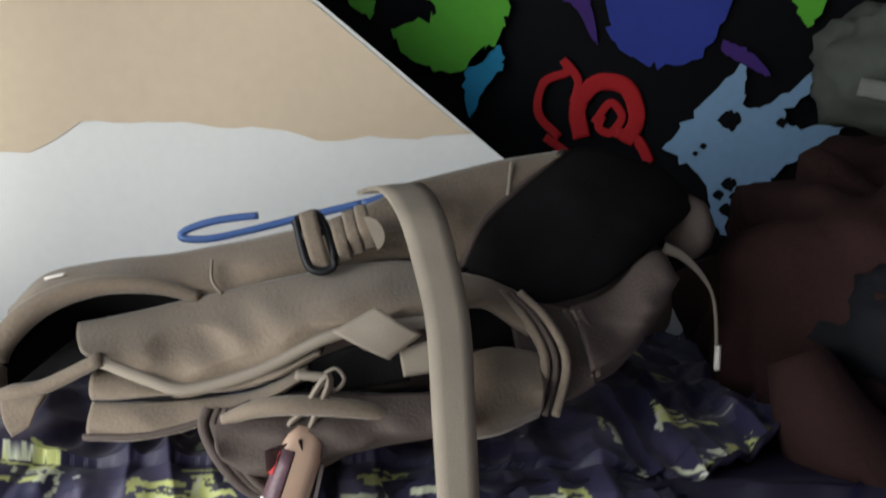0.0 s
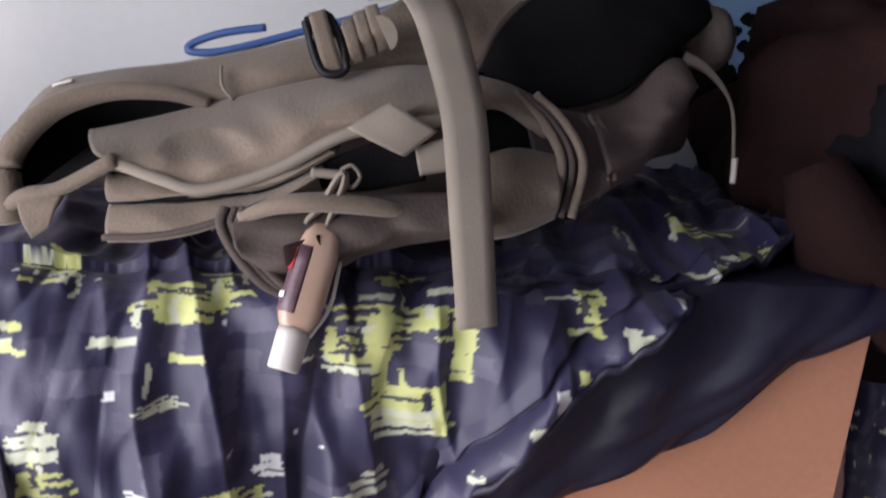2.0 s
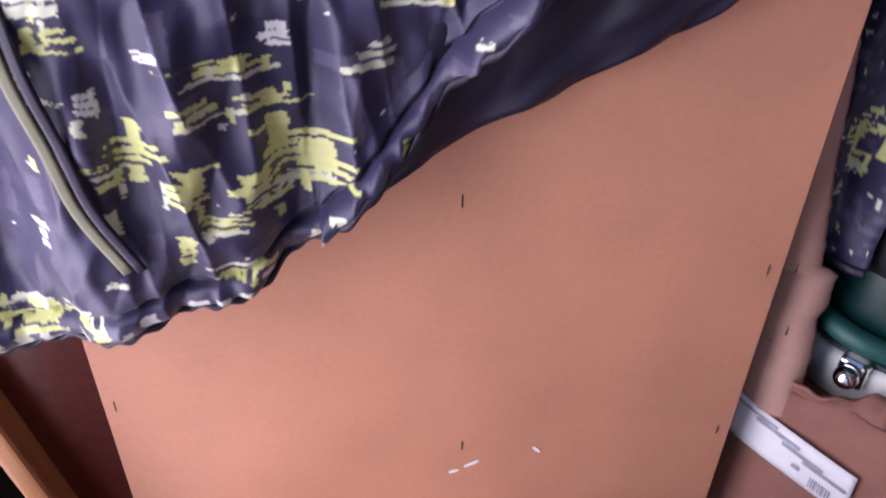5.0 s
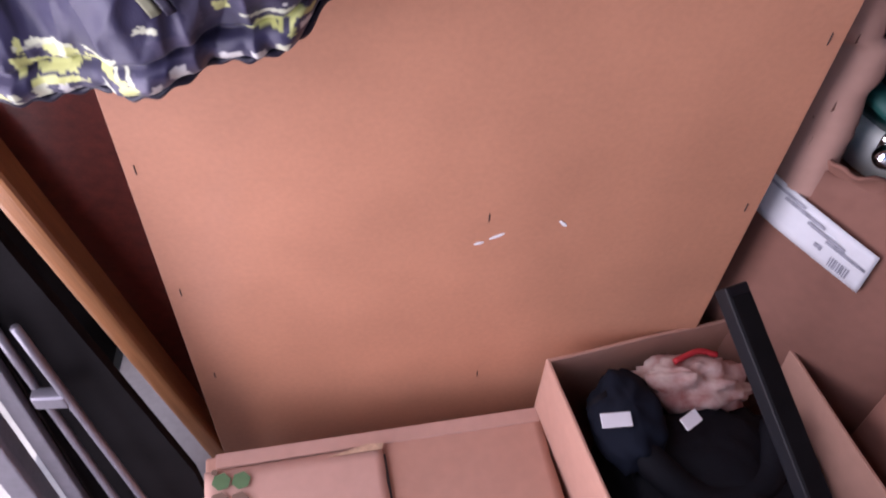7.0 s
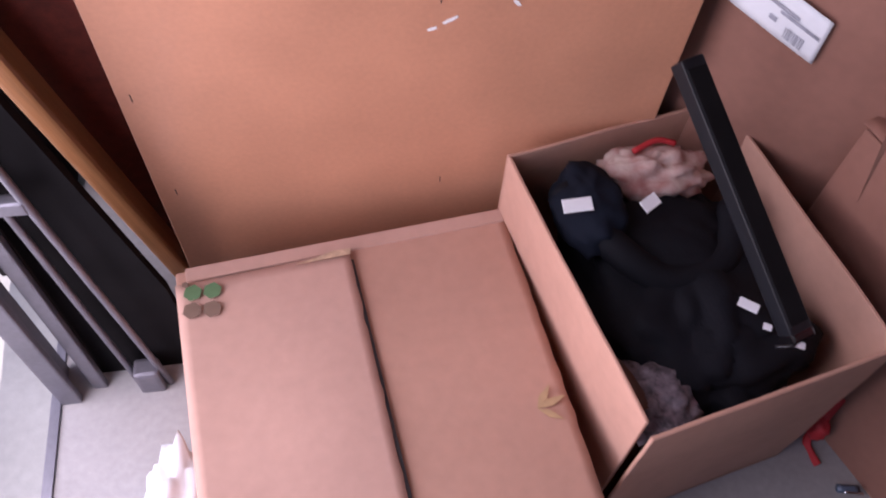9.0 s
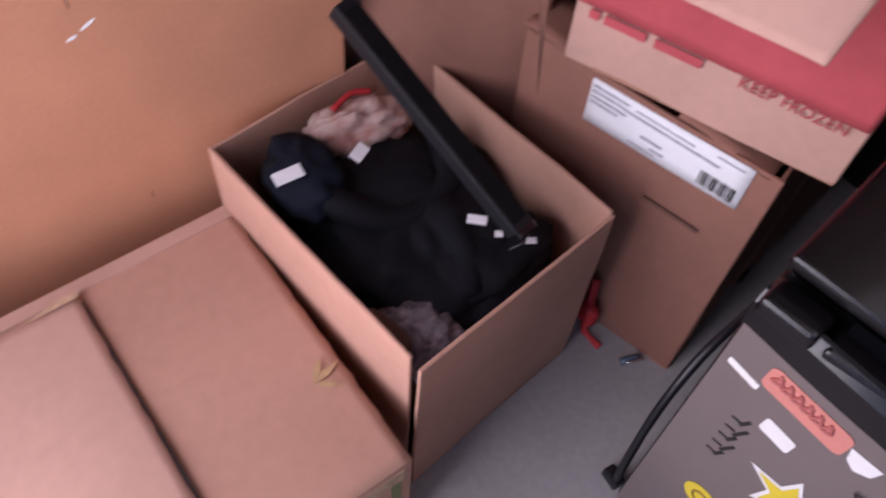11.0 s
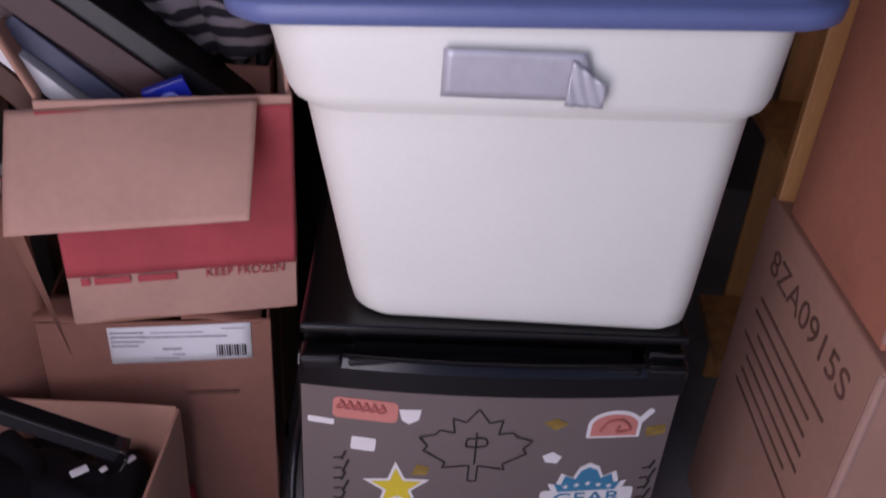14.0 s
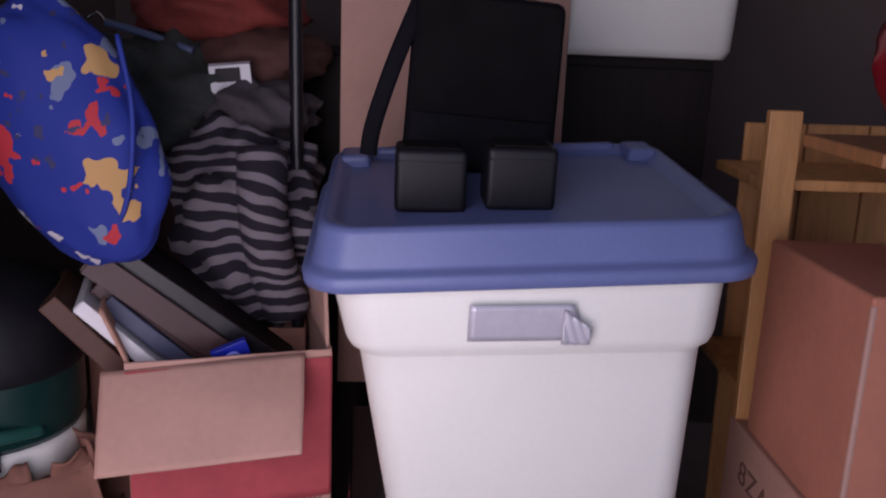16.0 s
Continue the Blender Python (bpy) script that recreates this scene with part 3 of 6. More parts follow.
def printed_material(name):
    m = bpy.data.materials.new(name)
    m.use_nodes = True
    nt = m.node_tree
    b = nt.nodes["Principled BSDF"]
    at = nt.nodes.new("ShaderNodeAttribute")
    at.attribute_name = "print"
    nt.links.new(at.outputs["Color"], b.inputs["Base Color"])
    b.inputs["Roughness"].default_value = 0.5
    b.inputs["Sheen Weight"].default_value = 0.12
    tc = nt.nodes.new("ShaderNodeTexCoord")
    n = nt.nodes.new("ShaderNodeTexNoise")
    n.inputs["Scale"].default_value = 600
    nt.links.new(tc.outputs["Object"], n.inputs["Vector"])
    bp = nt.nodes.new("ShaderNodeBump")
    bp.inputs["Strength"].default_value, bp.inputs["Distance"].default_value = 0.15, 0.001
    nt.links.new(n.outputs[0], bp.inputs["Height"])
    nt.links.new(bp.outputs[0], b.inputs["Normal"])
    return m


M_print = printed_material("printed_shell_cloth")


def printed_part(name, fn_xs, fn_place, nu, nv, parent, label="", thick=0.003):
    """A cloth sheet; fn_xs(u, v) gives its x and s in the print, fn_place(x, s) its place."""
    verts, cols = [], []
    for j in range(nv + 1):
        for i in range(nu + 1):
            x, s = fn_xs(i / nu, j / nv)
            verts.append(fn_place(x, s))
            cols.append((*print_colour(x, s), 1.0))
    faces = [(j * (nu + 1) + i, j * (nu + 1) + i + 1, (j + 1) * (nu + 1) + i + 1, (j + 1) * (nu + 1) + i) for j in range(nv) for i in range(nu)]
    me = bpy.data.meshes.new(name)
    me.from_pydata([tuple(p) for p in verts], [], faces)
    me.polygons.foreach_set("use_smooth", [True] * len(faces))
    layer = me.color_attributes.new("print", 'FLOAT_COLOR', 'POINT')
    layer.data.foreach_set("color", [c for col in cols for c in col])
    me.materials.append(M_print)
    ob = new(name, me)
    ob.parent = parent
    if label:
        tagged(ob, label)
    return ob


def build_jacket():
    c = thing("jacket", "navy snow jacket with lime brush print draped over the cabinet", "jacket")
    back = -0.42

    def xs(u, v):
        x = -0.45 + 0.88 * u
        d = jacket_drop(x)
        return x, back + (d - back) * v

    def hang(x, s):
        p = jacket_front(x, s)
        d = jacket_drop(x)
        e = d - s
        if d > -0.02 and e < 0.045:
            # puffed elastic band with gathers, a stitched groove above it
            band = math.sin(math.pi * min(1.0, max(0.0, e / 0.024))) ** 0.7 if e < 0.024 else 0.0
            groove = math.exp(-((e - 0.026) / 0.003) ** 2)
            g = 0.5 + 0.5 * noise.noise(Vector((x * 45, 0, 3)))
            fade = max(0.0, 1 - e / 0.045)
            p.y += (0.010 if x < -0.03 else -0.012) * fade - 0.008 * band + 0.006 * groove + (0.0020 * math.sin(x * 260 + 4 * noise.noise(Vector((x * 30, 1, 0)))) * (0.4 + g)) * fade
            p.z += 0.004 * fade * noise.noise(Vector((x * 60, 0, 3)))
        return p
    printed_part("shell", xs, hang, 600, 520, c, "printed outer shell")
    # rolled hem with its elastic gathers
    pts = [hang(x, jacket_drop(x)) + Vector((0, -0.002, 0)) for x in [-0.45 + 0.02 * k for k in range(41)]]
    bm = tube(pts, 0.0030, 8, 8)
    for v in bm.verts:
        v.co.z += 0.002 * math.sin(v.co.x * 300)
    hem = part("hem", bm, M_lining, c, "gathered elastic hem")
    # lining hanging below the hem
    lx = (-0.06, -0.01, 0.061, 0.119, 0.183, 0.266, 0.325, 0.40)
    lz = (0.90, 0.903, 0.965, 0.998, 1.03, 1.077, 1.133, 1.16)

    def lining(u, v):
        x = -0.055 + 0.47 * u
        z1 = interp(x, lx, lz) + 0.003 * math.sin(x * 70)
        z = 1.188 + (z1 - 1.188) * v
        y = 0.985 - 0.020 * math.sin(v * 2.6) + 0.005 * math.sin(x * 75 + v * 2) * v + 0.009 * noise.noise(Vector((x * 26 - z * 14, z * 9, 1))) - 0.010 * abs(noise.noise(Vector((x * 30 - z * 34, z * 8 + x * 6, 6))))
        return Vector((x, min(y, 0.994), z))
    part("lining", sheet(lining, 90, 30, 0.002), M_lining, c, "dark navy lining", smooth=True)
    part("lining", sheet(lambda u, v: Vector((0.06 + 0.39 * u, 0.985 + 0.48 * v, 1.181 + 0.006 * noise.noise(Vector((u * 5, v * 6, 3))) + (0.004 if u > 0.5 else 0))), 40, 40, 0.002), M_lining, c, smooth=True)
    # front zip with a lime-grey placket
    zx = (-0.268, -0.222, -0.205, -0.192, -0.181, -0.160)
    zs = (-0.03, 0.075, 0.122, 0.172, 0.220, 0.268)
    zpts = [jacket_front(x, s) + Vector((0, -0.005, 0)) for x, s in zip(zx, zs)]
    part("zip_placket", ribbon(zpts, 0.008, 0.003, lambda t: (1, 0, 0.25)), material("olive_placket", (0.16, 0.16, 0.10), 0.7), c, "olive zip placket")
    part("zip", ribbon([p + Vector((0.010, -0.001, 0.002)) for p in zpts], 0.007, 0.003, lambda t: (1, 0, 0.25)), M_lining, c)
    return c


build_jacket()


# sleeve side of another printed garment beyond the cabinet
def build_garment():
    c = thing("printed_garment", "navy printed garment bunched behind the torn cardboard", "garment")

    def fn(x, s):
        return Vector((0.425 + 0.26 * (x + 0.1), 1.085 - 0.24 * (x + 0.1) + 0.006 * math.sin(x * 40) + 0.015 * noise.noise(Vector((x * 9, s * 9, 4))), 1.07 - 0.6 * (s + 0.2)))
    printed_part("cloth", lambda u, v: (-0.1 + 0.24 * u, -0.2 + 0.46 * v), fn, 60, 100, c, "printed shell")
    part("hem", tube([fn(-0.1 + 0.24 * k / 5, 0.26) for k in range(6)], 0.006, 6, 8), M_lining, c)


build_garment()


# ---- backpack ----
def between(top, low, nu=40, nv=16, bulge=0.01, thick=0.003, crumple=0.006, seed=0.0):
    """A cloth panel spanned between two edges, bulging towards the front."""
    a, b = smooth_path(top, 12), smooth_path(low, 12)

    def along(path, u):
        k = u * (len(path) - 1)
        i = min(int(k), len(path) - 2)
        return path[i].lerp(path[i + 1], k - i)

    def fn(u, v):
        q = along(a, u).lerp(along(b, u), v)
        q.y -= bulge * math.sin(math.pi * v)
        w = noise.noise(Vector((q.x * 16 + seed, q.z * 34 + seed, seed))) + 0.6 * noise.noise(Vector((q.x * 40 + q.z * 30, q.z * 50, seed + 4)))
        ridge = abs(noise.noise(Vector((q.x * 13 + q.z * 20 + seed, q.z * 40 - q.x * 9, seed + 9))))
        edge = math.sin(math.pi * min(1.0, max(0.0, v))) * 0.7 + 0.3
        q.y += crumple * edge * (w * 0.8 + 1.6 * ridge - 0.4)
        return q
    return sheet(fn, nu, nv, thick)


def build_backpack():
    c = thing("backpack", "tan canvas backpack lying on its side on the jacket", "backpack")

    def cloth(name, top, low, mat, label="", **kw):
        return part(name, between(top, low, **kw), mat, c, label, smooth=True)

    def cord(name, pts, r, mat, label="", taper=None):
        return part(name, tube(pts, r, 8, 8, True, taper), mat, c, label, smooth=True)

    # stuffed core of the bag
    def core(u, v):
        ts = (0.0, 0.10, 0.3, 0.55, 0.75, 0.88, 1.0)
        cy = interp(u, ts, (1.15, 1.145, 1.14, 1.14, 1.15, 1.16, 1.17))
        cz = interp(u, ts, (1.245, 1.25, 1.262, 1.275, 1.292, 1.295, 1.285))
        hd = interp(u, ts, (0.03, 0.04, 0.058, 0.072, 0.078, 0.072, 0.04))
        hh = interp(u, ts, (0.03, 0.045, 0.055, 0.072, 0.085, 0.076, 0.04))
        a = v * 2 * math.pi
        q = Vector((-0.24 + 0.52 * u, cy + hd * math.copysign(abs(math.cos(a)) ** 0.75, math.cos(a)), cz + hh * math.copysign(abs(math.sin(a)) ** 0.75, math.sin(a))))
        q += Vector(noise.noise_vector(q * 14)) * 0.008
        q.z = max(q.z, 1.190)
        return q
    bm = sheet(core, 60, 48)
    bmesh.ops.remove_doubles(bm, verts=bm.verts, dist=0.0005)
    bmesh.ops.holes_fill(bm, edges=[e for e in bm.edges if e.is_boundary])
    part("body", bm, M_tan_dark, c, smooth=True)

    # padded back edge and harness along the top
    cloth("top_panel", [(-0.226, 1.05, 1.285), (-0.204, 1.06, 1.308), (-0.166, 1.07, 1.317), (-0.110, 1.07, 1.325), (-0.026, 1.075, 1.344), (0.023, 1.085, 1.362), (0.052, 1.09, 1.378)],
          [(-0.205, 1.03, 1.272), (-0.189, 1.033, 1.300), (-0.131, 1.040, 1.309), (-0.081, 1.040, 1.300), (-0.027, 1.042, 1.313), (0.040, 1.050, 1.326), (0.097, 1.058, 1.327)], M_tan, "padded canvas edge", bulge=0.012, seed=2.0, nu=60)
    cloth("shoulder_panel", [(0.046, 1.085, 1.377), (0.090, 1.10, 1.388), (0.130, 1.108, 1.398), (0.178, 1.118, 1.406)],
          [(0.092, 1.050, 1.326), (0.105, 1.060, 1.340), (0.119, 1.075, 1.360), (0.168, 1.108, 1.398)], M_tan, bulge=0.004, seed=5.0)
    cord("seam", [(-0.085, 1.046, 1.324), (-0.083, 1.035, 1.312), (-0.076, 1.032, 1.303)], 0.0012, M_tan_pale)
    cord("seam", [(0.133, 1.098, 1.396), (0.131, 1.090, 1.384), (0.129, 1.082, 1.372)], 0.0016, M_tan_pale)
    for dz in (0.0, 0.006):
        cord("seam", [(-0.197, 1.040, 1.303 + dz), (-0.183, 1.040, 1.307 + dz)], 0.0014, M_clear)
    # gaping mouth at one end with a rolled rim
    rim = [(-0.214, 0.992, 1.226), (-0.219, 1.005, 1.262), (-0.196, 1.018, 1.293), (-0.161, 1.028, 1.307), (-0.122, 1.034, 1.307), (-0.092, 1.036, 1.299)]
    lip = [(-0.135, 1.030, 1.284), (-0.150, 1.005, 1.278), (-0.139, 0.985, 1.271), (-0.178, 0.986, 1.252), (-0.203, 0.988, 1.246)]
    cord("mouth_rim", rim, 0.009, M_tan, "rolled canvas rim", lambda t: 1.25 - 0.75 * t)
    cord("mouth_lip", [(-0.214, 0.990, 1.238), (-0.200, 0.984, 1.247), (-0.178, 0.982, 1.252), (-0.141, 0.979, 1.272)], 0.0050, M_tan)
    # shade inside the mouth, painted as a black sheet
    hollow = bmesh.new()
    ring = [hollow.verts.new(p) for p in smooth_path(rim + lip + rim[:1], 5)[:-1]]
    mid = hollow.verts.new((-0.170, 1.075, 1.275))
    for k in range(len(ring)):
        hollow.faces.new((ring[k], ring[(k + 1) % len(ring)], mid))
    part("mouth", hollow, M_mesh_and_shade, c, "black sheet for the shade inside the open bag", smooth=True)
    cloth("mouth_tab", [(-0.207, 0.984, 1.246), (-0.176, 0.982, 1.250)], [(-0.196, 0.974, 1.221), (-0.185, 0.974, 1.228)], M_tan, nu=12, nv=10, bulge=0.004, seed=7.0)
    # main flap and the folded layers under it
    low_edge = [(-0.141, 0.983, 1.271), (-0.112, 0.977, 1.262), (-0.086, 0.973, 1.257), (-0.042, 0.973, 1.270), (0.004, 0.973, 1.294), (0.043, 0.976, 1.300), (0.066, 0.978, 1.303)]
    cloth("flap", [(-0.173, 1.030, 1.281), (-0.130, 1.034, 1.290), (-0.094, 1.036, 1.299), (-0.027, 1.038, 1.316), (0.039, 1.038, 1.328), (0.082, 1.032, 1.327)], low_edge, M_tan, "wrinkled canvas flap",
          bulge=0.020, crumple=0.009, nu=80, nv=40, seed=1.0)
    cord("flap_binding", [Vector(p) + Vector((0, -0.002, -0.002)) for p in low_edge], 0.0042, M_tan_pale, "paler bound edge")
    part("webbing_patch", between([(0.004, 0.962, 1.297), (0.031, 0.962, 1.313)], [(0.039, 0.962, 1.281), (0.059, 0.962, 1.297)], 10, 10, 0.003, 0.003, 0.002), M_tan_pale, c, "pale square of webbing", smooth=True)
    cloth("fold", [(-0.150, 0.992, 1.262), (-0.112, 0.984, 1.258), (-0.086, 0.980, 1.255), (-0.042, 0.980, 1.266), (-0.002, 0.982, 1.284)],
          [(-0.149, 0.984, 1.243), (-0.128, 0.976, 1.246), (-0.100, 0.974, 1.250), (-0.049, 0.970, 1.256), (-0.007, 0.972, 1.277)], M_tan, bulge=0.009, crumple=0.007, seed=12.0)
    # shade between two folds, laid in as a thin black tube
    cord("fold_shade", [(-0.128, 0.979, 1.246), (-0.100, 0.976, 1.2495), (-0.062, 0.974, 1.252)], 0.0035, M_mesh_and_shade, "black strip for the shade between the folds", lambda t: 0.2 + math.sin(math.pi * t))
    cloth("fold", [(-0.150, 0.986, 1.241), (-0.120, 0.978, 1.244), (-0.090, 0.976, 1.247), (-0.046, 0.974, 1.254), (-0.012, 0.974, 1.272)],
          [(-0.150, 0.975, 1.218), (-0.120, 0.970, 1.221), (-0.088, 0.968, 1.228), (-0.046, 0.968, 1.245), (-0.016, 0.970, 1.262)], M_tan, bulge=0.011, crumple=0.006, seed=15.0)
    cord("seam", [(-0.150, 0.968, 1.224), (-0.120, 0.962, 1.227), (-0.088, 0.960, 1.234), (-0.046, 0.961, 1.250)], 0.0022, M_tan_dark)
    # black sheet painting the shade under the flap
    cloth("gap_shade", [(-0.017, 0.976, 1.271), (0.022, 0.976, 1.286), (0.054, 0.976, 1.287)], [(-0.013, 0.976, 1.256), (0.013, 0.976, 1.254), (0.054, 0.976, 1.262)], M_mesh_and_shade, "black strip for the shade between the folds", nu=16, nv=6, bulge=0.0, crumple=0.001)
    cloth("webbing_tab", [(0.046, 0.968, 1.284), (0.066, 0.968, 1.291)], [(0.049, 0.968, 1.268), (0.068, 0.968, 1.271)], M_tan_pale, nu=8, nv=6, bulge=0.002, crumple=0.001)
    # piped front pocket
    cloth("pocket", [(-0.068, 0.962, 1.240), (-0.045, 0.966, 1.252), (-0.013, 0.968, 1.255), (0.022, 0.968, 1.254), (0.082, 0.972, 1.256)],
          [(-0.058, 0.958, 1.212), (-0.033, 0.960, 1.194), (0.000, 0.966, 1.205), (0.023, 0.966, 1.216), (0.088, 0.970, 1.226)], M_tan_dark, "taupe front pocket", bulge=0.020, crumple=0.010, nu=60, nv=26, seed=20.0)
    cord("pocket_roll", [(-0.062, 0.958, 1.240), (-0.040, 0.952, 1.250), (-0.013, 0.950, 1.253), (0.022, 0.954, 1.249), (0.045, 0.960, 1.242), (0.066, 0.970, 1.238)], 0.0055, M_tan, "rolled pocket edge", lambda t: 0.55 + 0.6 * math.sin(math.pi * min(1, t + 0.1)))
    for dx, r in ((0.0, 0.0036), (0.0065, 0.0026), (0.0115, 0.0032)):
        cord("piping", [(-0.072 + dx, 0.962, 1.246), (-0.074 + dx, 0.956, 1.236), (-0.064 + dx, 0.950, 1.218), (-0.050 + dx, 0.946, 1.203), (-0.036 + dx, 0.948, 1.193)], r, M_tan_dark)
    cloth("pocket_mouth", [(-0.034, 0.944, 1.226), (-0.012, 0.944, 1.234)], [(-0.030, 0.944, 1.206), (-0.010, 0.944, 1.214)], M_maroon, nu=8, nv=8, bulge=0.002)
    # bellows on the far half
    cloth("roll", [(0.076, 1.024, 1.326), (0.109, 1.022, 1.320), (0.140, 1.022, 1.306)], [(0.080, 0.998, 1.300), (0.103, 0.998, 1.304), (0.134, 1.000, 1.284)], M_tan, bulge=0.014, seed=24.0, nu=24)
    # black sheet in place of the shaded void under the roll
    cloth("gap_shade", [(0.062, 1.004, 1.308), (0.100, 1.006, 1.306), (0.140, 1.006, 1.290)], [(0.070, 1.000, 1.268), (0.100, 1.000, 1.276), (0.140, 1.002, 1.268)], M_mesh_and_shade, nu=12, nv=6, bulge=0.0, crumple=0.001)
    cloth("bellows_pocket", [(0.076, 0.984, 1.270), (0.109, 0.984, 1.282), (0.142, 0.992, 1.276)], [(0.084, 0.966, 1.222), (0.115, 0.972, 1.226), (0.142, 0.982, 1.234)], M_tan, bulge=0.014, seed=27.0, nu=30)
    cloth("side_band", [(0.120, 1.012, 1.310), (0.144, 1.020, 1.304), (0.172, 1.026, 1.298)], [(0.136, 0.984, 1.232), (0.158, 0.990, 1.240), (0.184, 0.998, 1.252)], M_tan_dark, "dark brown bellows", bulge=0.010, seed=30.0, nu=24, nv=24)
    for k, r in ((0, 0.0034), (1, 0.0024), (2, 0.0032)):
        d = 0.0072 * k
        cord("piping", [(0.114 + d, 1.010, 1.313), (0.132 + d, 0.996, 1.297), (0.144 + d, 0.984, 1.272), (0.138 + d, 0.980, 1.236)], r, (M_tan, M_tan_dark)[k % 2])
        d = 0.0052 * k
        cord("piping", [(0.164 + d, 1.022, 1.298), (0.174 + d, 1.008, 1.279), (0.174 + d, 0.996, 1.258)], r * 0.8, (M_tan_dark, M_tan)[k % 2])
    cloth("side_panel", [(0.170, 1.030, 1.299), (0.200, 1.048, 1.308), (0.230, 1.058, 1.332), (0.248, 1.068, 1.334), (0.262, 1.082, 1.318)],
          [(0.182, 1.002, 1.250), (0.204, 1.018, 1.256), (0.226, 1.030, 1.276), (0.246, 1.048, 1.298), (0.256, 1.072, 1.312)], M_tan_dark, bulge=0.022, crumple=0.010, seed=33.0, nu=40, nv=24)
    # black mesh back panel over the far end
    rim_up = [(0.092, 1.046, 1.322), (0.115, 1.072, 1.358), (0.178, 1.116, 1.405), (0.234, 1.128, 1.402), (0.276, 1.138, 1.387), (0.299, 1.138, 1.360)]
    rim_low = [(0.092, 1.046, 1.322), (0.135, 1.026, 1.302), (0.189, 1.036, 1.309), (0.228, 1.060, 1.330), (0.257, 1.086, 1.345), (0.299, 1.138, 1.360)]
    cloth("mesh_panel", rim_up, rim_low, M_mesh_and_shade, "black mesh back panel", bulge=0.018, crumple=0.003, nu=50, nv=24, seed=36.0)
    part("mesh_panel", between(rim_up, [(p[0], p[1] + 0.07, p[2] - 0.06) for p in rim_up], 40, 8, -0.01, 0.002, 0.002), M_mesh_and_shade, c, smooth=True)
    cord("mesh_edge", rim_up[:3], 0.003, M_tan_dark)
    part("end_cushion", soft_cloth((0.288, 1.125, 1.346), (0.036, 0.07, 0.052), 4, 0.12, 2.0, 20, 12), M_tan_dark, c, "brown padded knob", smooth=True)
    # strap that hangs over the front, and its buckle
    part("hanging_strap", ribbon([(0.030, 1.085, 1.372), (0.046, 1.040, 1.380), (0.058, 1.003, 1.368), (0.068, 0.982, 1.338), (0.076, 0.962, 1.302), (0.080, 0.941, 1.248), (0.086, 0.932, 1.177)], lambda t: 0.032 - 0.006 * t, 0.003, lambda t: (1, 0.1, 0.12), 10), M_tan_pale, c, "flat pale webbing strap")
    bk = part("buckle", tube([(-0.026, 1.034, 1.356), (-0.010, 1.034, 1.359), (0.002, 1.022, 1.328), (-0.015, 1.022, 1.325), (-0.026, 1.034, 1.356)], 0.0030, 6, 8, False), M_blackplastic, c, "black plastic ladder buckle")
    part("bar", tube([(-0.021, 1.028, 1.346), (-0.006, 1.028, 1.349)], 0.0028, 4, 8), M_blackplastic, bk)
    part("webbing", ribbon([(-0.018, 1.032, 1.362), (-0.012, 1.022, 1.343), (-0.006, 1.024, 1.324)], 0.012, 0.003, lambda t: (1, 0, 0.15)), M_tan, bk)
    for x0, z0 in ((0.006, 1.345), (0.014, 1.350), (0.022, 1.354)):
        part("buckle_webbing", ribbon([(x0 - 0.004, 1.034, z0 + 0.012), (x0, 1.020, z0), (x0 + 0.004, 1.028, z0 - 0.014)], 0.009, 0.004, lambda t: (1, 0, 0.3)), (M_tan, M_tan_dark)[int(x0 * 1000) % 2], c)
    part("stud", plate([(0.009 * math.cos(a), 0.012 * math.sin(a)) for a in (k * math.pi / 7 - 1.57 for k in range(8))], 0.004), M_tan_pale, c, "pale reinforcing patch", pose(0.026, 1.018, 1.350, 80, 0, 0) @ pose(0, 0, 0, 0, 0, 25))
    # drawcord with a pale pull
    part("drawcord", ribbon([(0.255, 1.086, 1.334), (0.270, 1.084, 1.328), (0.287, 1.080, 1.312), (0.297, 1.078, 1.292), (0.303, 1.078, 1.252)], lambda t: 0.009 - 0.007 * min(1, t * 1.6), 0.0022, lambda t: (0.3, 0.1, 1), 8), M_tan_pale, c, "pale drawcord")
    cord("cord_pull", [(0.303, 1.077, 1.258), (0.304, 1.077, 1.238)], 0.0026, M_clear)
    # toggle that carries the bottle
    cord("zip_pull", [(-0.018, 0.958, 1.270), (-0.002, 0.957, 1.269), (0.004, 0.957, 1.268)], 0.0030, M_tan_pale, "pale toggle")
    part("zip_ring", tube([(0.000, 0.956, 1.272), (0.007, 0.956, 1.275), (0.012, 0.956, 1.268), (0.006, 0.956, 1.261), (0.000, 0.956, 1.272)], 0.0013, 6, 6, False), M_tan_pale, c)


build_backpack()


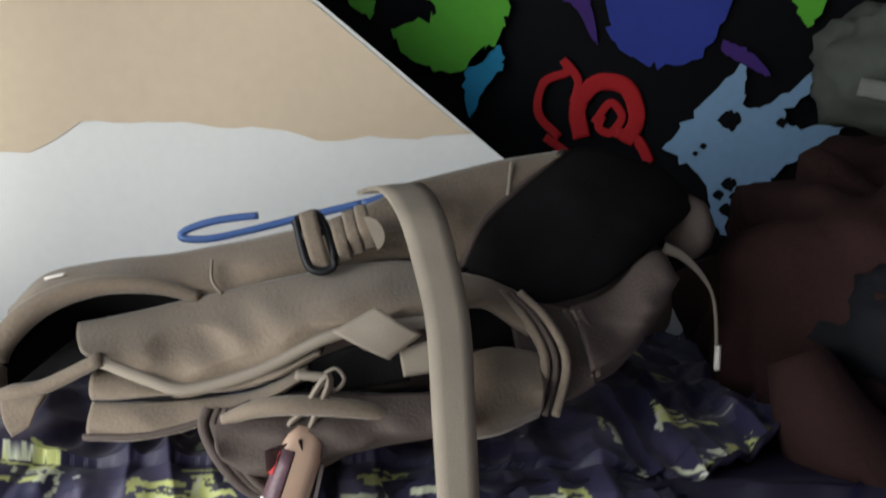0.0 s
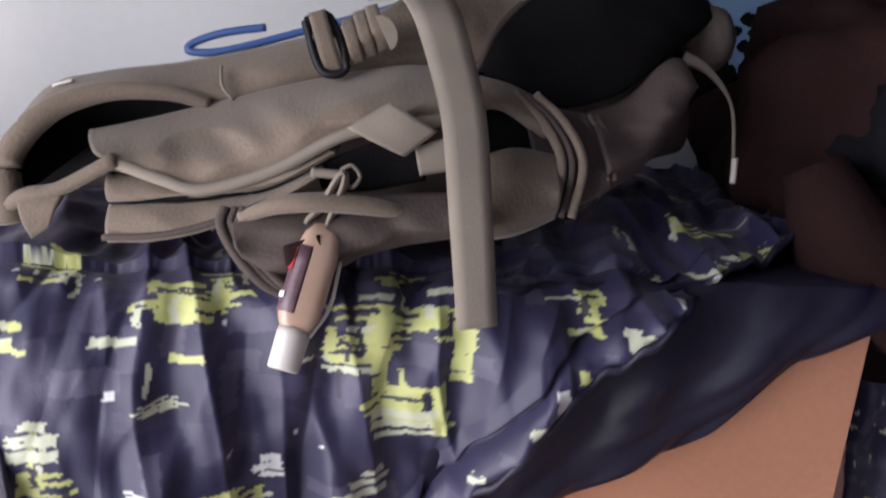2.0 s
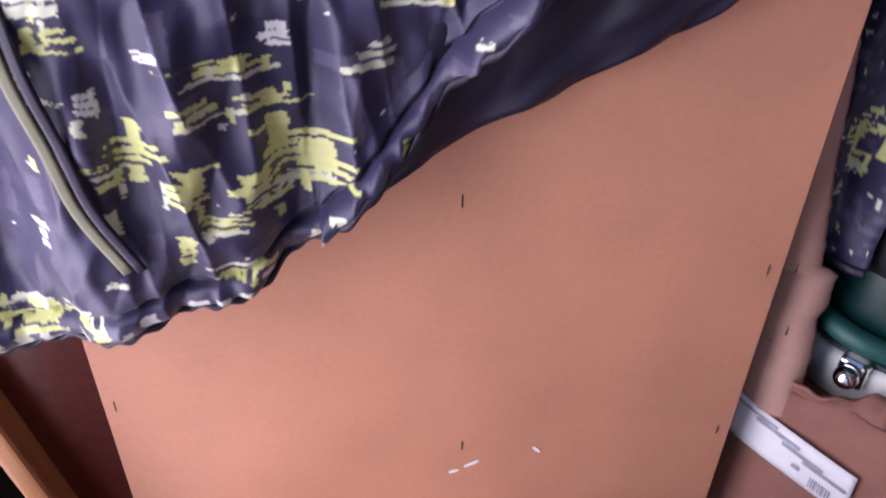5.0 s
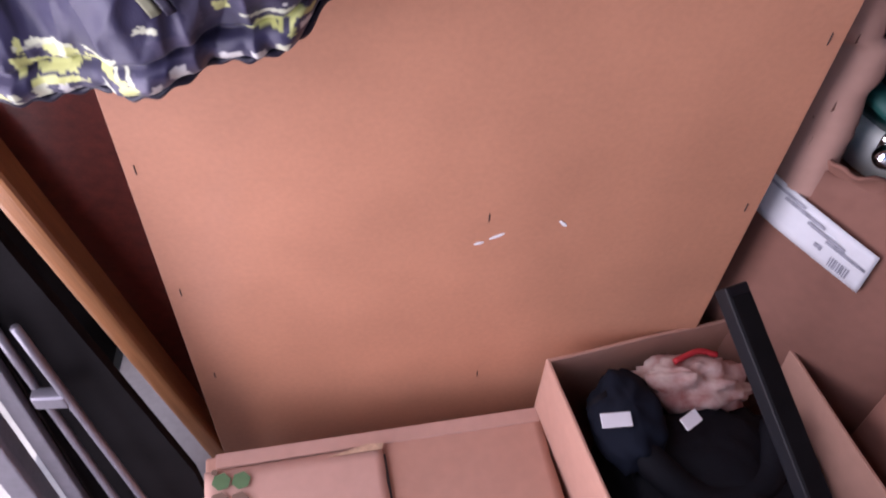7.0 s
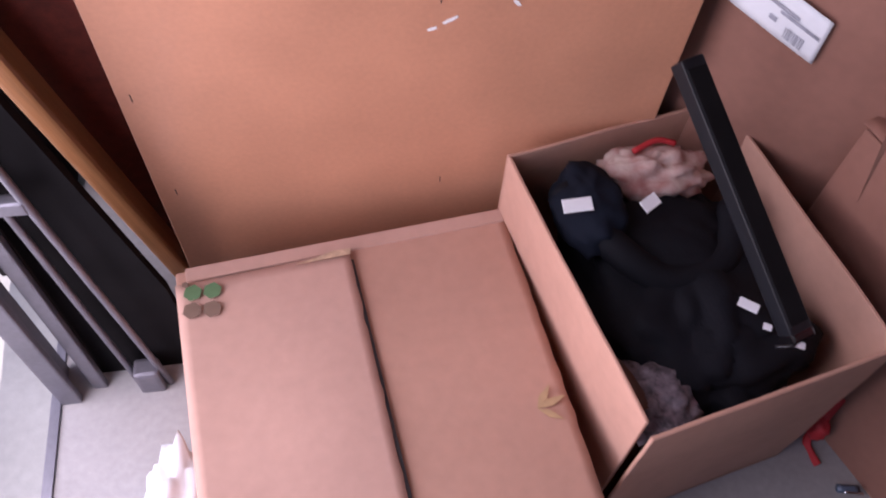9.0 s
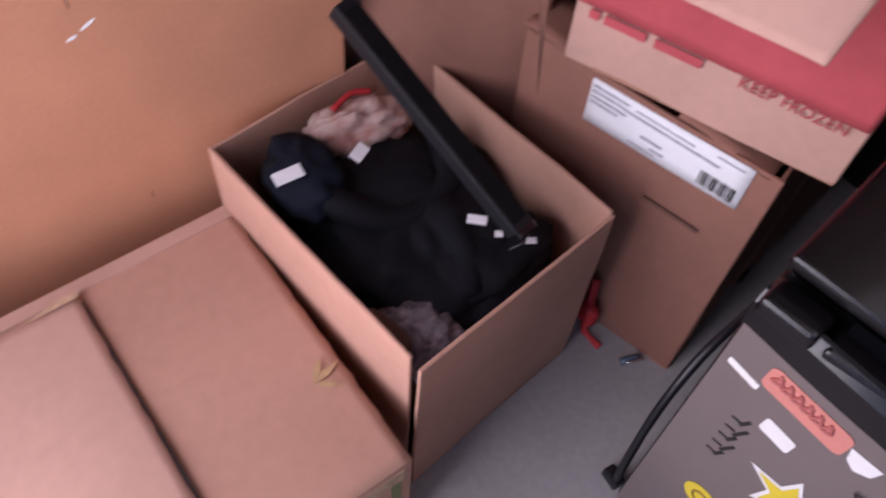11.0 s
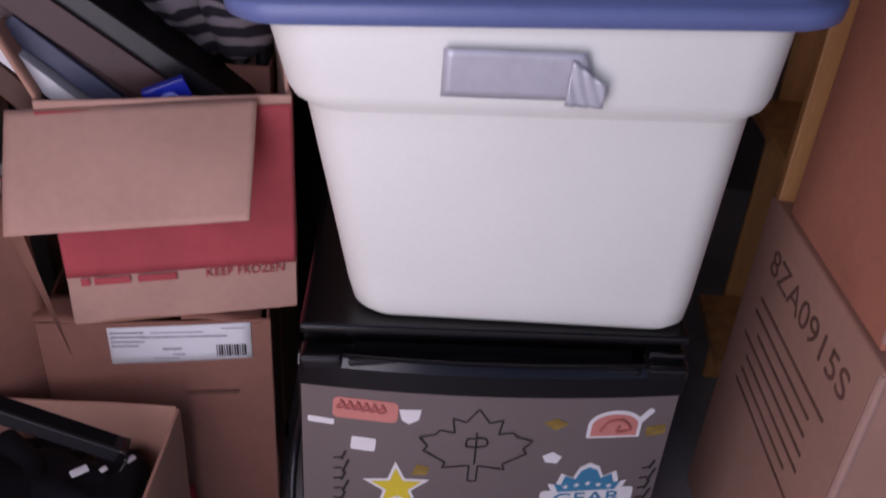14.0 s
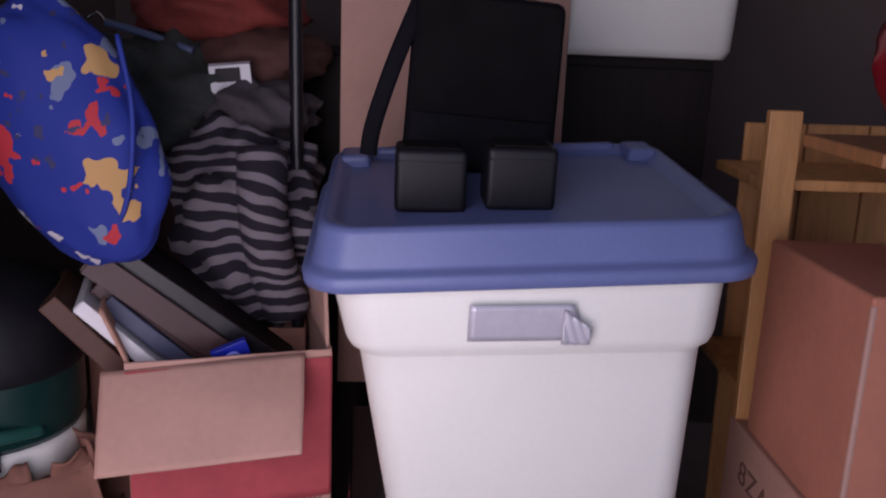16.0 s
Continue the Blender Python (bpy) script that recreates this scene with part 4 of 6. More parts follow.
def build_bottle():
    top, low = Vector((-0.012, 0.950, 1.228)), Vector((-0.034, 0.912, 1.158))
    d = (low - top).normalized()
    z = -d
    x = Vector((1, 0.15, 0)).cross(z).cross(z) * -1
    x.normalize()
    y = z.cross(x)
    m = Matrix((x, y, z)).transposed().to_4x4()
    m.translation = low
    c = thing("sanitizer_bottle", "small peach gel bottle with milky cap hanging from the backpack", "bottle", m)
    h = (low - top).length
    rings = []
    for zz, w, dd in ((0.026, 0.012, 0.010), (0.028, 0.0135, 0.011), (0.034, 0.0165, 0.013), (0.075, 0.0165, 0.013), (0.085, 0.015, 0.012), (0.092, 0.009, 0.008), (0.094, 0.002, 0.002)):
        rings.append([(x0, y0, zz) for x0, y0 in rounded_rect(w * 1.62, dd * 1.7, min(w, dd) * 0.62, 4)])
    bm, vs = loft(rings)
    bm.faces.new(vs[0]), bm.faces.new(vs[-1])
    body = part("body", bm, M_peach, c, "peach-coloured clear bottle")
    rings = [[(r * math.cos(a), r * math.sin(a), zz) for a in (k * math.pi / 10 for k in range(20))] for zz, r in ((0.0, 0.0085), (0.0012, 0.0098), (0.022, 0.0103), (0.026, 0.0100), (0.0262, 0.004))]
    bm, vs = loft(rings)
    bm.faces.new(vs[0]), bm.faces.new(vs[-1])
    part("cap", bm, M_clear, c, "milky plastic flip cap")
    lab = sheet(lambda u, v: Vector((-0.0052 - 0.0090 * math.cos(u * 1.75), -0.0022 - 0.0092 * math.sin(u * 1.75), 0.034 + 0.042 * v)), 10, 4, 0.0006)
    label = part("label", lab, material("bottle_label", (0.13, 0.07, 0.09), 0.4, vary=0.6, scale=160, fine=300), body, "dark label with red and white print")
    part("print", block(0.0004, 0.005, 0.014, (-0.0138, -0.0065, 0.060), 0, 1, pose(0, 0, 0, 0, 0, 32)), M_red, label)
    part("print", block(0.0004, 0.005, 0.004, (-0.0138, -0.0065, 0.042), 0, 1, pose(0, 0, 0, 0, 0, 32)), M_paper, label)
    inv = m.inverted()
    loop = [(-0.016, 0.956, 1.230), (-0.020, 0.952, 1.240), (-0.012, 0.950, 1.250), (0.000, 0.950, 1.270), (0.003, 0.951, 1.266), (-0.004, 0.950, 1.248), (-0.010, 0.952, 1.232)]
    part("hanger_band", ribbon([inv @ Vector(p) for p in loop], 0.005, 0.0022, lambda t: (0.6, 0.6, 0.3)), M_tan_pale, c, "rubber hanging loop")
    part("holder_edge", tube([inv @ Vector(p) for p in ((0.000, 0.946, 1.216), (-0.006, 0.930, 1.192), (-0.018, 0.920, 1.176))], 0.0014, 6, 6), M_clear, c)


build_bottle()


# ---- blue clothes hanger behind the backpack ----
def build_hanger():
    c = thing("clothes_hanger", "blue plastic-coated wire hanger lying behind the backpack", "hanger")
    part("hook", tube([(-0.063, 1.12, 1.346), (-0.095, 1.12, 1.341), (-0.118, 1.119, 1.333), (-0.121, 1.117, 1.327), (-0.100, 1.116, 1.327), (-0.066, 1.118, 1.335), (-0.030, 1.12, 1.345), (0.018, 1.12, 1.358)], 0.0030, 10, 10), M_blue_wire, c)
    part("arm", tube([(0.018, 1.12, 1.358), (0.060, 1.125, 1.371), (0.098, 1.13, 1.382), (0.150, 1.14, 1.392)], 0.0030, 8, 10), M_blue_wire, c)


build_hanger()

# ---- painted board and blanket behind ----
def build_board():
    c = thing("painted_board", "large white board with beige paint rolled over its upper part", "board")
    outline = [(-0.95, 1.17), (0.416, 1.19), (-0.40, 1.818), (-0.95, 1.818)]
    part("board", plate(outline, 0.02), M_white_board, c, "", Matrix.Translation((0, 1.37, 0)) @ pose(0, 0, 0, 90, 0, 0))
    # the paint's ragged lower edge
    n = 60
    pts = []
    for k in range(n + 1):
        x = -0.95 + 1.04 * k / n
        z = 1.372 + 0.035 * max(0, min(1, (x + 0.32) / 0.05)) + 0.006 * noise.noise(Vector((x * 20, 0, 0))) + 0.003 * noise.noise(Vector((x * 70, 2, 0)))
        if x > -0.10:
            z -= 0.010 * math.sin((x + 0.10) * 16)
        pts.append((x, z))
    pts += [(0.132, 1.408), (0.118, 1.414), (-0.40, 1.812), (-0.95, 1.812)]
    part("paint", plate(pts, 0.0015), M_beige, c, "beige paint with a ragged edge", Matrix.Translation((0, 1.3495, 0)) @ pose(0, 0, 0, 90, 0, 0))


build_board()


def build_blanket():
    c = thing("printed_blanket", "black fleece blanket with bright paint-splash print hung behind", "blanket")

    def fn(u, v):
        x, z = -0.25 + 1.35 * u, 1.05 + 0.95 * v
        return Vector((x, 1.57 + 0.008 * math.sin(x * 11) + 0.006 * noise.noise(Vector((x * 5, 0, z * 4))), z))
    part("cloth", sheet(fn, 60, 30, 0.006), M_cloth_black, c, smooth=True)

    def splash(nm, pts, mat, ragged=0.0, seed=0.0, y=1.552):
        path = smooth_path([(x, 0, z) for x, z in pts] + [(pts[0][0], 0, pts[0][1])], 7)[:-1]
        out = []
        for i, q in enumerate(path):
            w = noise.noise(Vector((i * 0.9, seed, 0)))
            out.append((q.x + ragged * w, q.z + ragged * noise.noise(Vector((i * 0.9, seed, 5)))))
        bm = bmesh.new()
        vs = [bm.verts.new((a, 0, b)) for a, b in out]
        es = [bm.edges.new((vs[i], vs[(i + 1) % len(vs)])) for i in range(len(vs))]
        bmesh.ops.triangle_fill(bm, edges=es, use_beauty=True)
        return part(nm, bm, mat, c, "", Matrix.Translation((0, y, 0)))
    green = material("lime_print", (0.13, 0.50, 0.045), 0.8, vary=0.15)
    sky_blue = material("pale_blue_print", (0.26, 0.42, 0.66), 0.8, vary=0.15)
    cyan = material("cyan_print", (0.03, 0.33, 0.62), 0.8, vary=0.15)
    red = material("red_splash_print", (0.52, 0.012, 0.02), 0.8, vary=0.15)
    blue = material("deep_blue_print", (0.03, 0.05, 0.36), 0.8, vary=0.2)
    violet = material("violet_print", (0.06, 0.02, 0.20), 0.8, vary=0.2)
    splash("green_splash", [(-0.03, 1.60), (-0.01, 1.56), (0.02, 1.545), (0.03, 1.60), (0.07, 1.58), (0.10, 1.55), (0.05, 1.53), (0.06, 1.50), (0.11, 1.478), (0.16, 1.49), (0.185, 1.53), (0.19, 1.575), (0.13, 1.62)], green, 0.012, 1.0)
    splash("cyan_splash", [(0.185, 1.515), (0.155, 1.505), (0.140, 1.47), (0.150, 1.42), (0.165, 1.455), (0.19, 1.49)], cyan, 0.006, 2.0)
    splash("blue_splash", [(0.32, 1.60), (0.33, 1.53), (0.38, 1.50), (0.44, 1.505), (0.475, 1.55), (0.48, 1.62)], blue, 0.012, 3.0)
    splash("violet_splash", [(0.275, 1.60), (0.30, 1.57), (0.312, 1.52), (0.285, 1.56), (0.262, 1.58)], violet, 0.005, 4.0)
    splash("violet_splash", [(0.48, 1.535), (0.52, 1.52), (0.55, 1.49), (0.51, 1.505), (0.48, 1.52)], violet, 0.005, 5.0)
    splash("pale_splash", [(0.41, 1.39), (0.45, 1.44), (0.50, 1.495), (0.515, 1.50), (0.52, 1.45), (0.56, 1.46), (0.62, 1.51), (0.625, 1.495), (0.575, 1.44), (0.60, 1.425), (0.66, 1.435), (0.63, 1.40), (0.57, 1.36), (0.55, 1.31), (0.52, 1.275), (0.49, 1.29), (0.47, 1.35)], sky_blue, 0.010, 6.0)
    for x, z, r in ((0.497, 1.430, 0.016), (0.505, 1.345, 0.011), (0.492, 1.330, 0.008), (0.515, 1.328, 0.008), (0.505, 1.310, 0.011), (0.465, 1.395, 0.005), (0.455, 1.385, 0.004), (0.57, 1.43, 0.008), (0.60, 1.455, 0.006)):
        splash("dark_spot", [(x - r, z), (x, z + r * 0.9), (x + r, z + r * 0.3), (x + r * 0.4, z - r * 0.8)], M_cloth_black, r * 0.25, x, 1.5505)
    # a rose drawn in loops
    for pts, r in (([(0.27, 1.40), (0.24, 1.43), (0.245, 1.47), (0.275, 1.485), (0.268, 1.50), (0.29, 1.475), (0.285, 1.445)], 0.006), ([(0.30, 1.40), (0.292, 1.44), (0.315, 1.472), (0.355, 1.468), (0.372, 1.43), (0.36, 1.395)], 0.012),
                   ([(0.315, 1.42), (0.335, 1.447), (0.352, 1.43), (0.338, 1.408), (0.322, 1.415), (0.326, 1.43)], 0.006), ([(0.345, 1.41), (0.375, 1.40), (0.395, 1.37)], 0.008), ([(0.25, 1.40), (0.28, 1.38), (0.30, 1.36)], 0.006)):
        bm = tube(pts and [(x, 0, z) for x, z in pts], r, 8, 8)
        for v in bm.verts:
            v.co.y *= 0.05
        part("rose_print", bm, red, c, "", Matrix.Translation((0, 1.551, 0)))
    splash("green_splash", [(0.56, 1.62), (0.58, 1.57), (0.60, 1.56), (0.62, 1.62)], green, 0.006, 8.0)
    splash("green_splash", [(0.66, 1.50), (0.70, 1.49), (0.75, 1.495), (0.74, 1.475), (0.69, 1.477)], material("dull_green_print", (0.05, 0.13, 0.05), 0.8), 0.004, 9.0)


build_blanket()

# grey-green bundle on the blanket's far side
g = thing("grey_bundle", "dusty grey-green cloth bundle on a dark bag", "bundle")
part("cloth", soft_cloth((0.66, 1.42, 1.50), (0.24, 0.16, 0.16), 2.0, 0.25, 2.2), material("grey_green_cloth", (0.07, 0.075, 0.065), 0.85, vary=0.4), g, smooth=True)
part("strap", ribbon([(0.56, 1.36, 1.475), (0.62, 1.33, 1.465), (0.70, 1.33, 1.475)], 0.02, 0.003, lambda t: (0, 0.2, 1)), material("grey_strap", (0.16, 0.16, 0.15), 0.8), g)


# ---- dark garment by the backpack ----
def build_dark_garment():
    c = thing("dark_garment", "dark maroon and black fleece garment heaped beside the backpack", "garment")
    part("cloth", soft_cloth((0.535, 1.20, 1.235), (0.40, 0.36, 0.38), 11.0, 0.22, 1.8, 64, 40, 0, None, 0.35), M_maroon, c, smooth=True)
    part("sleeve", tube([(0.36, 1.06, 1.255), (0.38, 1.03, 1.20), (0.42, 1.02, 1.165), (0.49, 1.03, 1.14), (0.55, 1.10, 1.12)], 0.045, 8, 14, True, lambda t: 0.25 + 0.75 * math.sin(math.pi * min(1.0, 0.12 + t * 0.8))), M_maroon, c, "maroon sleeve", smooth=True)
    part("fold", soft_cloth((0.50, 1.10, 1.26), (0.20, 0.16, 0.18), 21.0, 0.25, 2.2), M_cloth_black, c, smooth=True)


build_dark_garment()

# ---- left of the cabinet: leaning headboard, folded frame, door track ----
def build_headboard():
    c = thing("headboard", "dark cherry wooden headboard with orange edge leaning behind the cabinet", "headboard")
    out = [(-0.262, 0.0), (-0.262, 0.80), (-0.425, 0.80), (-0.425, 0.74), (-0.270, 0.02)]
    part("panel", plate(out, 0.018), M_cherry, c, "", Matrix.Translation((0, 1.098, 0)) @ pose(0, 0, 0, 90, 0, 0))
    a, b = Vector((-0.425, 1.068, 0.735)), Vector((-0.266, 1.068, 0.0))
    d = (b - a)
    rot = d.to_track_quat('Z', 'Y').to_matrix().to_4x4()
    part("edge_rail", block(0.046, 0.030, d.length, (0, 0, 0), 0.008, 3), M_oak_strip, c, "orange-brown rounded edge rail", Matrix.Translation(a) @ rot)


build_headboard()


def build_frame():
    c = thing("folded_frame", "folded grey metal bed frame standing in the dark corner", "bed frame")
    for p in (((-0.382, 0.905, 0.575), (-0.352, 0.905, 0.004)), ((-0.356, 0.895, 0.590), (-0.304, 0.895, 0.004))):
        part("bar", tube([p[0], ((p[0][0] + p[1][0]) / 2, p[0][1], (p[0][2] + p[1][2]) / 2), p[1]], 0.0048, 6, 10), M_steel, c, smooth=True)
    part("clamp", block(0.036, 0.016, 0.022, (-0.362, 0.897, 0.452), 0.005, 3), M_steel, c, "black plastic clamp")
    part("foot", block(0.036, 0.03, 0.06, (-0.328, 0.897, 0.0), 0.006, 2), M_steel, c)


build_frame()


# added black sheet that stands in for the darkness behind the bars
def build_dark_fill():
    c = thing("dark_fill_sheet", "black sheet added to keep the corner by the doorway dark", "board")
    part("board", plate([(-0.405, 0.0), (-0.252, 0.0), (-0.258, 0.10), (-0.262, 0.22), (-0.352, 0.70), (-0.405, 0.70)], 0.012), M_mesh_and_shade, c, "", Matrix.Translation((0, 0.937, 0)) @ pose(0, 0, 0, 90, 0, 0))
    part("edge", block(0.004, 0.014, 0.70, (-0.405, 0.931, 0), 0.001, 1), M_darkwood, c)


build_dark_fill()
for x, y, w in ((-0.406, 0.905, 0.020), (-0.446, 0.885, 0.030)):
    bm = block(w, 0.012, 2.25, (0, 0, 0), 0.003, 2)
    block(0.006, 0.05, 2.25, (-w / 2 + 0.003, 0.03, 0), 0.001, 1, None, bm)
    tagged(part("door_track", bm, M_steel, None, "", Matrix.Translation((x, y, 0))), "grey galvanised steel guide rail of the roll-up door", "door track", kind="structure")
slab("threshold", (-0.475, -1.95, -0.12), (-0.461, 1.18, 0.004), M_steel, "worn metal threshold strip of the doorway", "threshold")

# ---- right of the cabinet: torn cardboard, second carton, cooler ----
BOW = smooth_path([(0.392, 1.115, 0), (0.400, 1.082, 0), (0.424, 1.054, 0), (0.470, 1.012, 0), (0.520, 0.970, 0), (0.575, 0.925, 0), (0.606, 0.905, 0), (0.632, 0.925, 0), (0.690, 0.995, 0), (0.740, 1.060, 0)], 6)


def on_bow(k, z, out=0.0):
    """A place on the bowed carton wall: k from 0 to 1 along it, out: how far proud."""
    q = k * (len(BOW) - 1)
    i = min(int(q), len(BOW) - 2)
    p = BOW[i].lerp(BOW[i + 1], q - i)
    t = (BOW[i + 1] - BOW[i]).normalized()
    return Vector((p.x + t.y * out, p.y - t.x * out, z))


def build_second_carton():
    c = thing("second_carton", "tall bowed brown carton with white label and torn standing flap", "box")

    def wall(u, v):
        z = 0.002 + (0.642 + 0.012 * noise.noise(Vector((u * 14, 0, 3))) - 0.05 * max(0.0, u - 0.35)) * v
        p = on_bow(u, z)
        return p + Vector((0.4, 0.5, 0)) * 0.006 * noise.noise(Vector((u * 9, v * 4, 7)))
    part("front_wall", sheet(wall, 70, 24, 0.004), M_card_brown_shaded, c, "bowed kraft front", smooth=True)
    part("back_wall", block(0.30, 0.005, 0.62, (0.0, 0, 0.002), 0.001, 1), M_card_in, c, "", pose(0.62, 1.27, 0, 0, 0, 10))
    part("bottom", plate([(0.41, 1.10), (0.52, 0.98), (0.606, 0.915), (0.72, 1.06), (0.70, 1.25), (0.48, 1.25)], 0.006), M_card_in, c)
    # label wrapped round the bow, falling towards one end
    lab = part("label", sheet(lambda u, v: on_bow(0.175 + 0.275 * u, 0.622 - 0.052 * u - 0.060 * v, 0.011), 30, 6, 0.0008), M_paper, c, "white shipping label", smooth=True)
    for u0, u1, w, h in ((0.05, 0.45, 0.10, 0.07), (0.30, 0.62, 0.20, 0.08), (0.50, 0.80, 0.32, 0.08), (0.66, 0.97, 0.42, 0.07), (0.60, 0.66, 0.62, 0.10)):
        part("print_bar", sheet(lambda u, v: on_bow(0.175 + 0.275 * (u0 + (u1 - u0) * u), 0.622 - 0.052 * (u0 + (u1 - u0) * u) - 0.060 * (w + h * v), 0.0130), 10, 1), M_grey_print, lab)
    for k in range(9):
        u0 = 0.74 + 0.017 * k
        part("bar_code", sheet(lambda u, v: on_bow(0.175 + 0.275 * (u0 + (0.006 + 0.003 * (k % 3)) * u), 0.622 - 0.052 * u0 - 0.060 * (0.66 + 0.24 * v), 0.0130), 1, 1), M_grey_print, lab)

    # standing flap with a torn edge, curled along its length
    zs = (0.600, 0.644, 0.693, 0.739, 0.753, 0.792, 0.803, 0.823, 0.916, 0.966, 0.997, 1.045)
    xs = (0.470, 0.462, 0.461, 0.453, 0.459, 0.458, 0.440, 0.436, 0.420, 0.415, 0.412, 0.404)

    def torn(u, v):
        z = 0.600 + 0.447 * v
        edge = interp(z, zs, xs) + 0.003 * noise.noise(Vector((z * 90, 0, 2)))
        x = edge - 0.062 * (1 - u)
        return Vector((x, 1.030 + 0.045 * (1 - u) ** 2 - 0.010 * math.sin(math.pi * u), z))
    flap = part("standing_flap", sheet(torn, 16, 70, 0.004), M_card_pale, c, "torn pale flap with staple holes", smooth=True)
    for u, v, w in ((0.55, 0.285, 0.006), (0.35, 0.24, 0.004), (0.42, 0.17, 0.004), (0.62, 0.46, 0.004), (0.48, 0.47, 0.003)):
        p = torn(u, v)
        part("hole", plate([(-w * 0.5, -w * 1.3), (w * 0.6, -w), (w * 0.7, w * 0.9), (-w * 0.2, w * 1.4)], 0.0006), M_ink_brown, flap, "", pose(p.x, p.y - 0.0035, p.z, 90, 0, 12))
    # crumpled rim pieces by the cooler
    for k, (a, b, h) in enumerate(((0.28, 0.46, 0.045), (0.50, 0.72, 0.060), (0.74, 0.96, 0.075))):
        part("flap", sheet(lambda u, v: on_bow(a + (b - a) * u, 0.632 - 0.03 * max(0, a - 0.3) + h * v * (0.7 + 0.5 * noise.noise(Vector((u * 4, k, 1)))), -0.002 + 0.018 * v * v * math.sin(u * 5 + k)), 16, 6, 0.004), M_card_brown_shaded, c, "crumpled flap", smooth=True)
    pk = thing("packing_paper", "crumpled brown packing paper filling the tall carton", "paper")
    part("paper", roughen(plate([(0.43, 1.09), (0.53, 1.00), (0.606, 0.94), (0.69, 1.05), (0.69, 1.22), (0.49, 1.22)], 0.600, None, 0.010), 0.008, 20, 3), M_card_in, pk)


build_second_carton()


def build_cooler():
    c = thing("drink_cooler", "dark teal cooler jug with white base band and chrome latch", "cooler", pose(0.640, 1.118, 0.612))
    def spin(profile, n=40):
        return loft([[(r * math.cos(a), r * math.sin(a), z) for a in (k * 2 * math.pi / n for k in range(n))] for r, z in profile])[0]
    part("body", spin([(0.02, 0.06), (0.148, 0.06), (0.156, 0.075), (0.160, 0.10), (0.158, 0.20), (0.150, 0.26), (0.12, 0.31), (0.05, 0.34), (0.005, 0.345)]), M_teal, c, "glossy dark teal body", smooth=True)
    part("lid", spin([(0.160, 0.175), (0.163, 0.180), (0.163, 0.21), (0.155, 0.265), (0.125, 0.316), (0.05, 0.347), (0.004, 0.350)]), M_blackplastic, c, "black screw lid", smooth=True)
    part("base_band", spin([(0.02, 0.0), (0.146, 0.0), (0.154, 0.006), (0.156, 0.055), (0.150, 0.062), (0.02, 0.063)]), M_tote, c, "white plastic band", smooth=True)
    d = Vector((-0.80, -0.60, 0))
    lt = part("latch", block(0.030, 0.02, 0.034, (d.x * 0.160, d.y * 0.160, 0.040), 0.006, 3, pose(0, 0, 0, 0, 0, -53)), M_chrome, c, "chrome latch")
    bm = bmesh.new()
    bmesh.ops.create_uvsphere(bm, u_segments=16, v_segments=10, radius=0.013)
    part("knob", bm, M_chrome, lt, "round chrome knob", Matrix.Translation((d.x * 0.178, d.y * 0.178, 0.058)), smooth=True)
    part("drain_strap", tube([(d.x * 0.15 - 0.05, d.y * 0.15 + 0.06, 0.11), (d.x * 0.175, d.y * 0.175, 0.105), (d.x * 0.15 + 0.06, d.y * 0.15 - 0.05, 0.09)], 0.012, 8, 10), material("bright_teal_strap", (0.008, 0.075, 0.065), 0.5), c, "teal carrying strap", smooth=True)


build_cooler()

# ---- clothes in the open carton ----
OC = pose(oc.x, oc.y, 0, 0, 0, 12)


def in_carton(x, y, z):
    return OC @ Vector((x, y, z))


def packed(bm):
    """Presses a heap of cloth against the inside of the carton's walls."""
    inv = OC.inverted()
    for v in bm.verts:
        p = inv @ v.co
        v.co = OC @ Vector((max(-0.142, min(0.142, p.x)), max(-0.181, min(0.181, p.y)), max(0.012, p.z)))
    return bm


cl = thing("black_clothes", "black padded garment with white tags stuffed into the open carton", "clothes")
part("cloth", packed(soft_cloth(in_carton(-0.005, -0.01, 0.258), (0.30, 0.37, 0.145), 5.0, 0.16, 2.0, 60, 36, 0, pose(0, 0, 0, 0, 0, 12), 0.30)), M_cloth_black, cl, smooth=True)
part("fold", packed(soft_cloth(in_carton(0.0, 0.045, 0.318), (0.18, 0.13, 0.045), 9.0, 0.18, 2.0, 48, 24, 0, pose(0, 0, 0, 0, 0, -20))), M_cloth_black, cl, smooth=True)
part("fold", tube([in_carton(-0.11, 0.13, 0.35), in_carton(-0.085, 0.05, 0.345), in_carton(-0.03, -0.01, 0.318), in_carton(0.05, -0.01, 0.318), in_carton(0.10, 0.05, 0.33)], 0.020, 8, 12), M_cloth_black, cl, smooth=True)
part("sleeve", packed(soft_cloth(in_carton(-0.085, 0.10, 0.345), (0.09, 0.13, 0.07), 3.0, 0.2, 2.0)), material("dark_navy_cloth", (0.005, 0.007, 0.014), 0.85, spec=0.15, vary=0.3), cl, smooth=True)
part("sleeve", packed(soft_cloth(in_carton(0.03, -0.10, 0.285), (0.20, 0.13, 0.07), 13.0, 0.2, 2.0)), M_cloth_black, cl, smooth=True)
for x, y, z, w, h, a, tilt in ((0.246, 0.880, 0.389, 0.036, 0.017, -10, 14), (0.426, 0.748, 0.345, 0.024, 0.012, -50, 10), (0.438, 0.718, 0.345, 0.010, 0.008, -40, 10), (0.466, 0.692, 0.345, 0.014, 0.008, -40, 10), (0.339, 0.883, 0.375, 0.026, 0.016, 20, 20)):
    part("tag", block(w, h, 0.0015, (0, 0, 0), 0.0004, 1), M_paper, cl, "small white fabric tag", Matrix.Translation((x, y, z)) @ pose(0, 0, 0, tilt, 0, 12 + a))
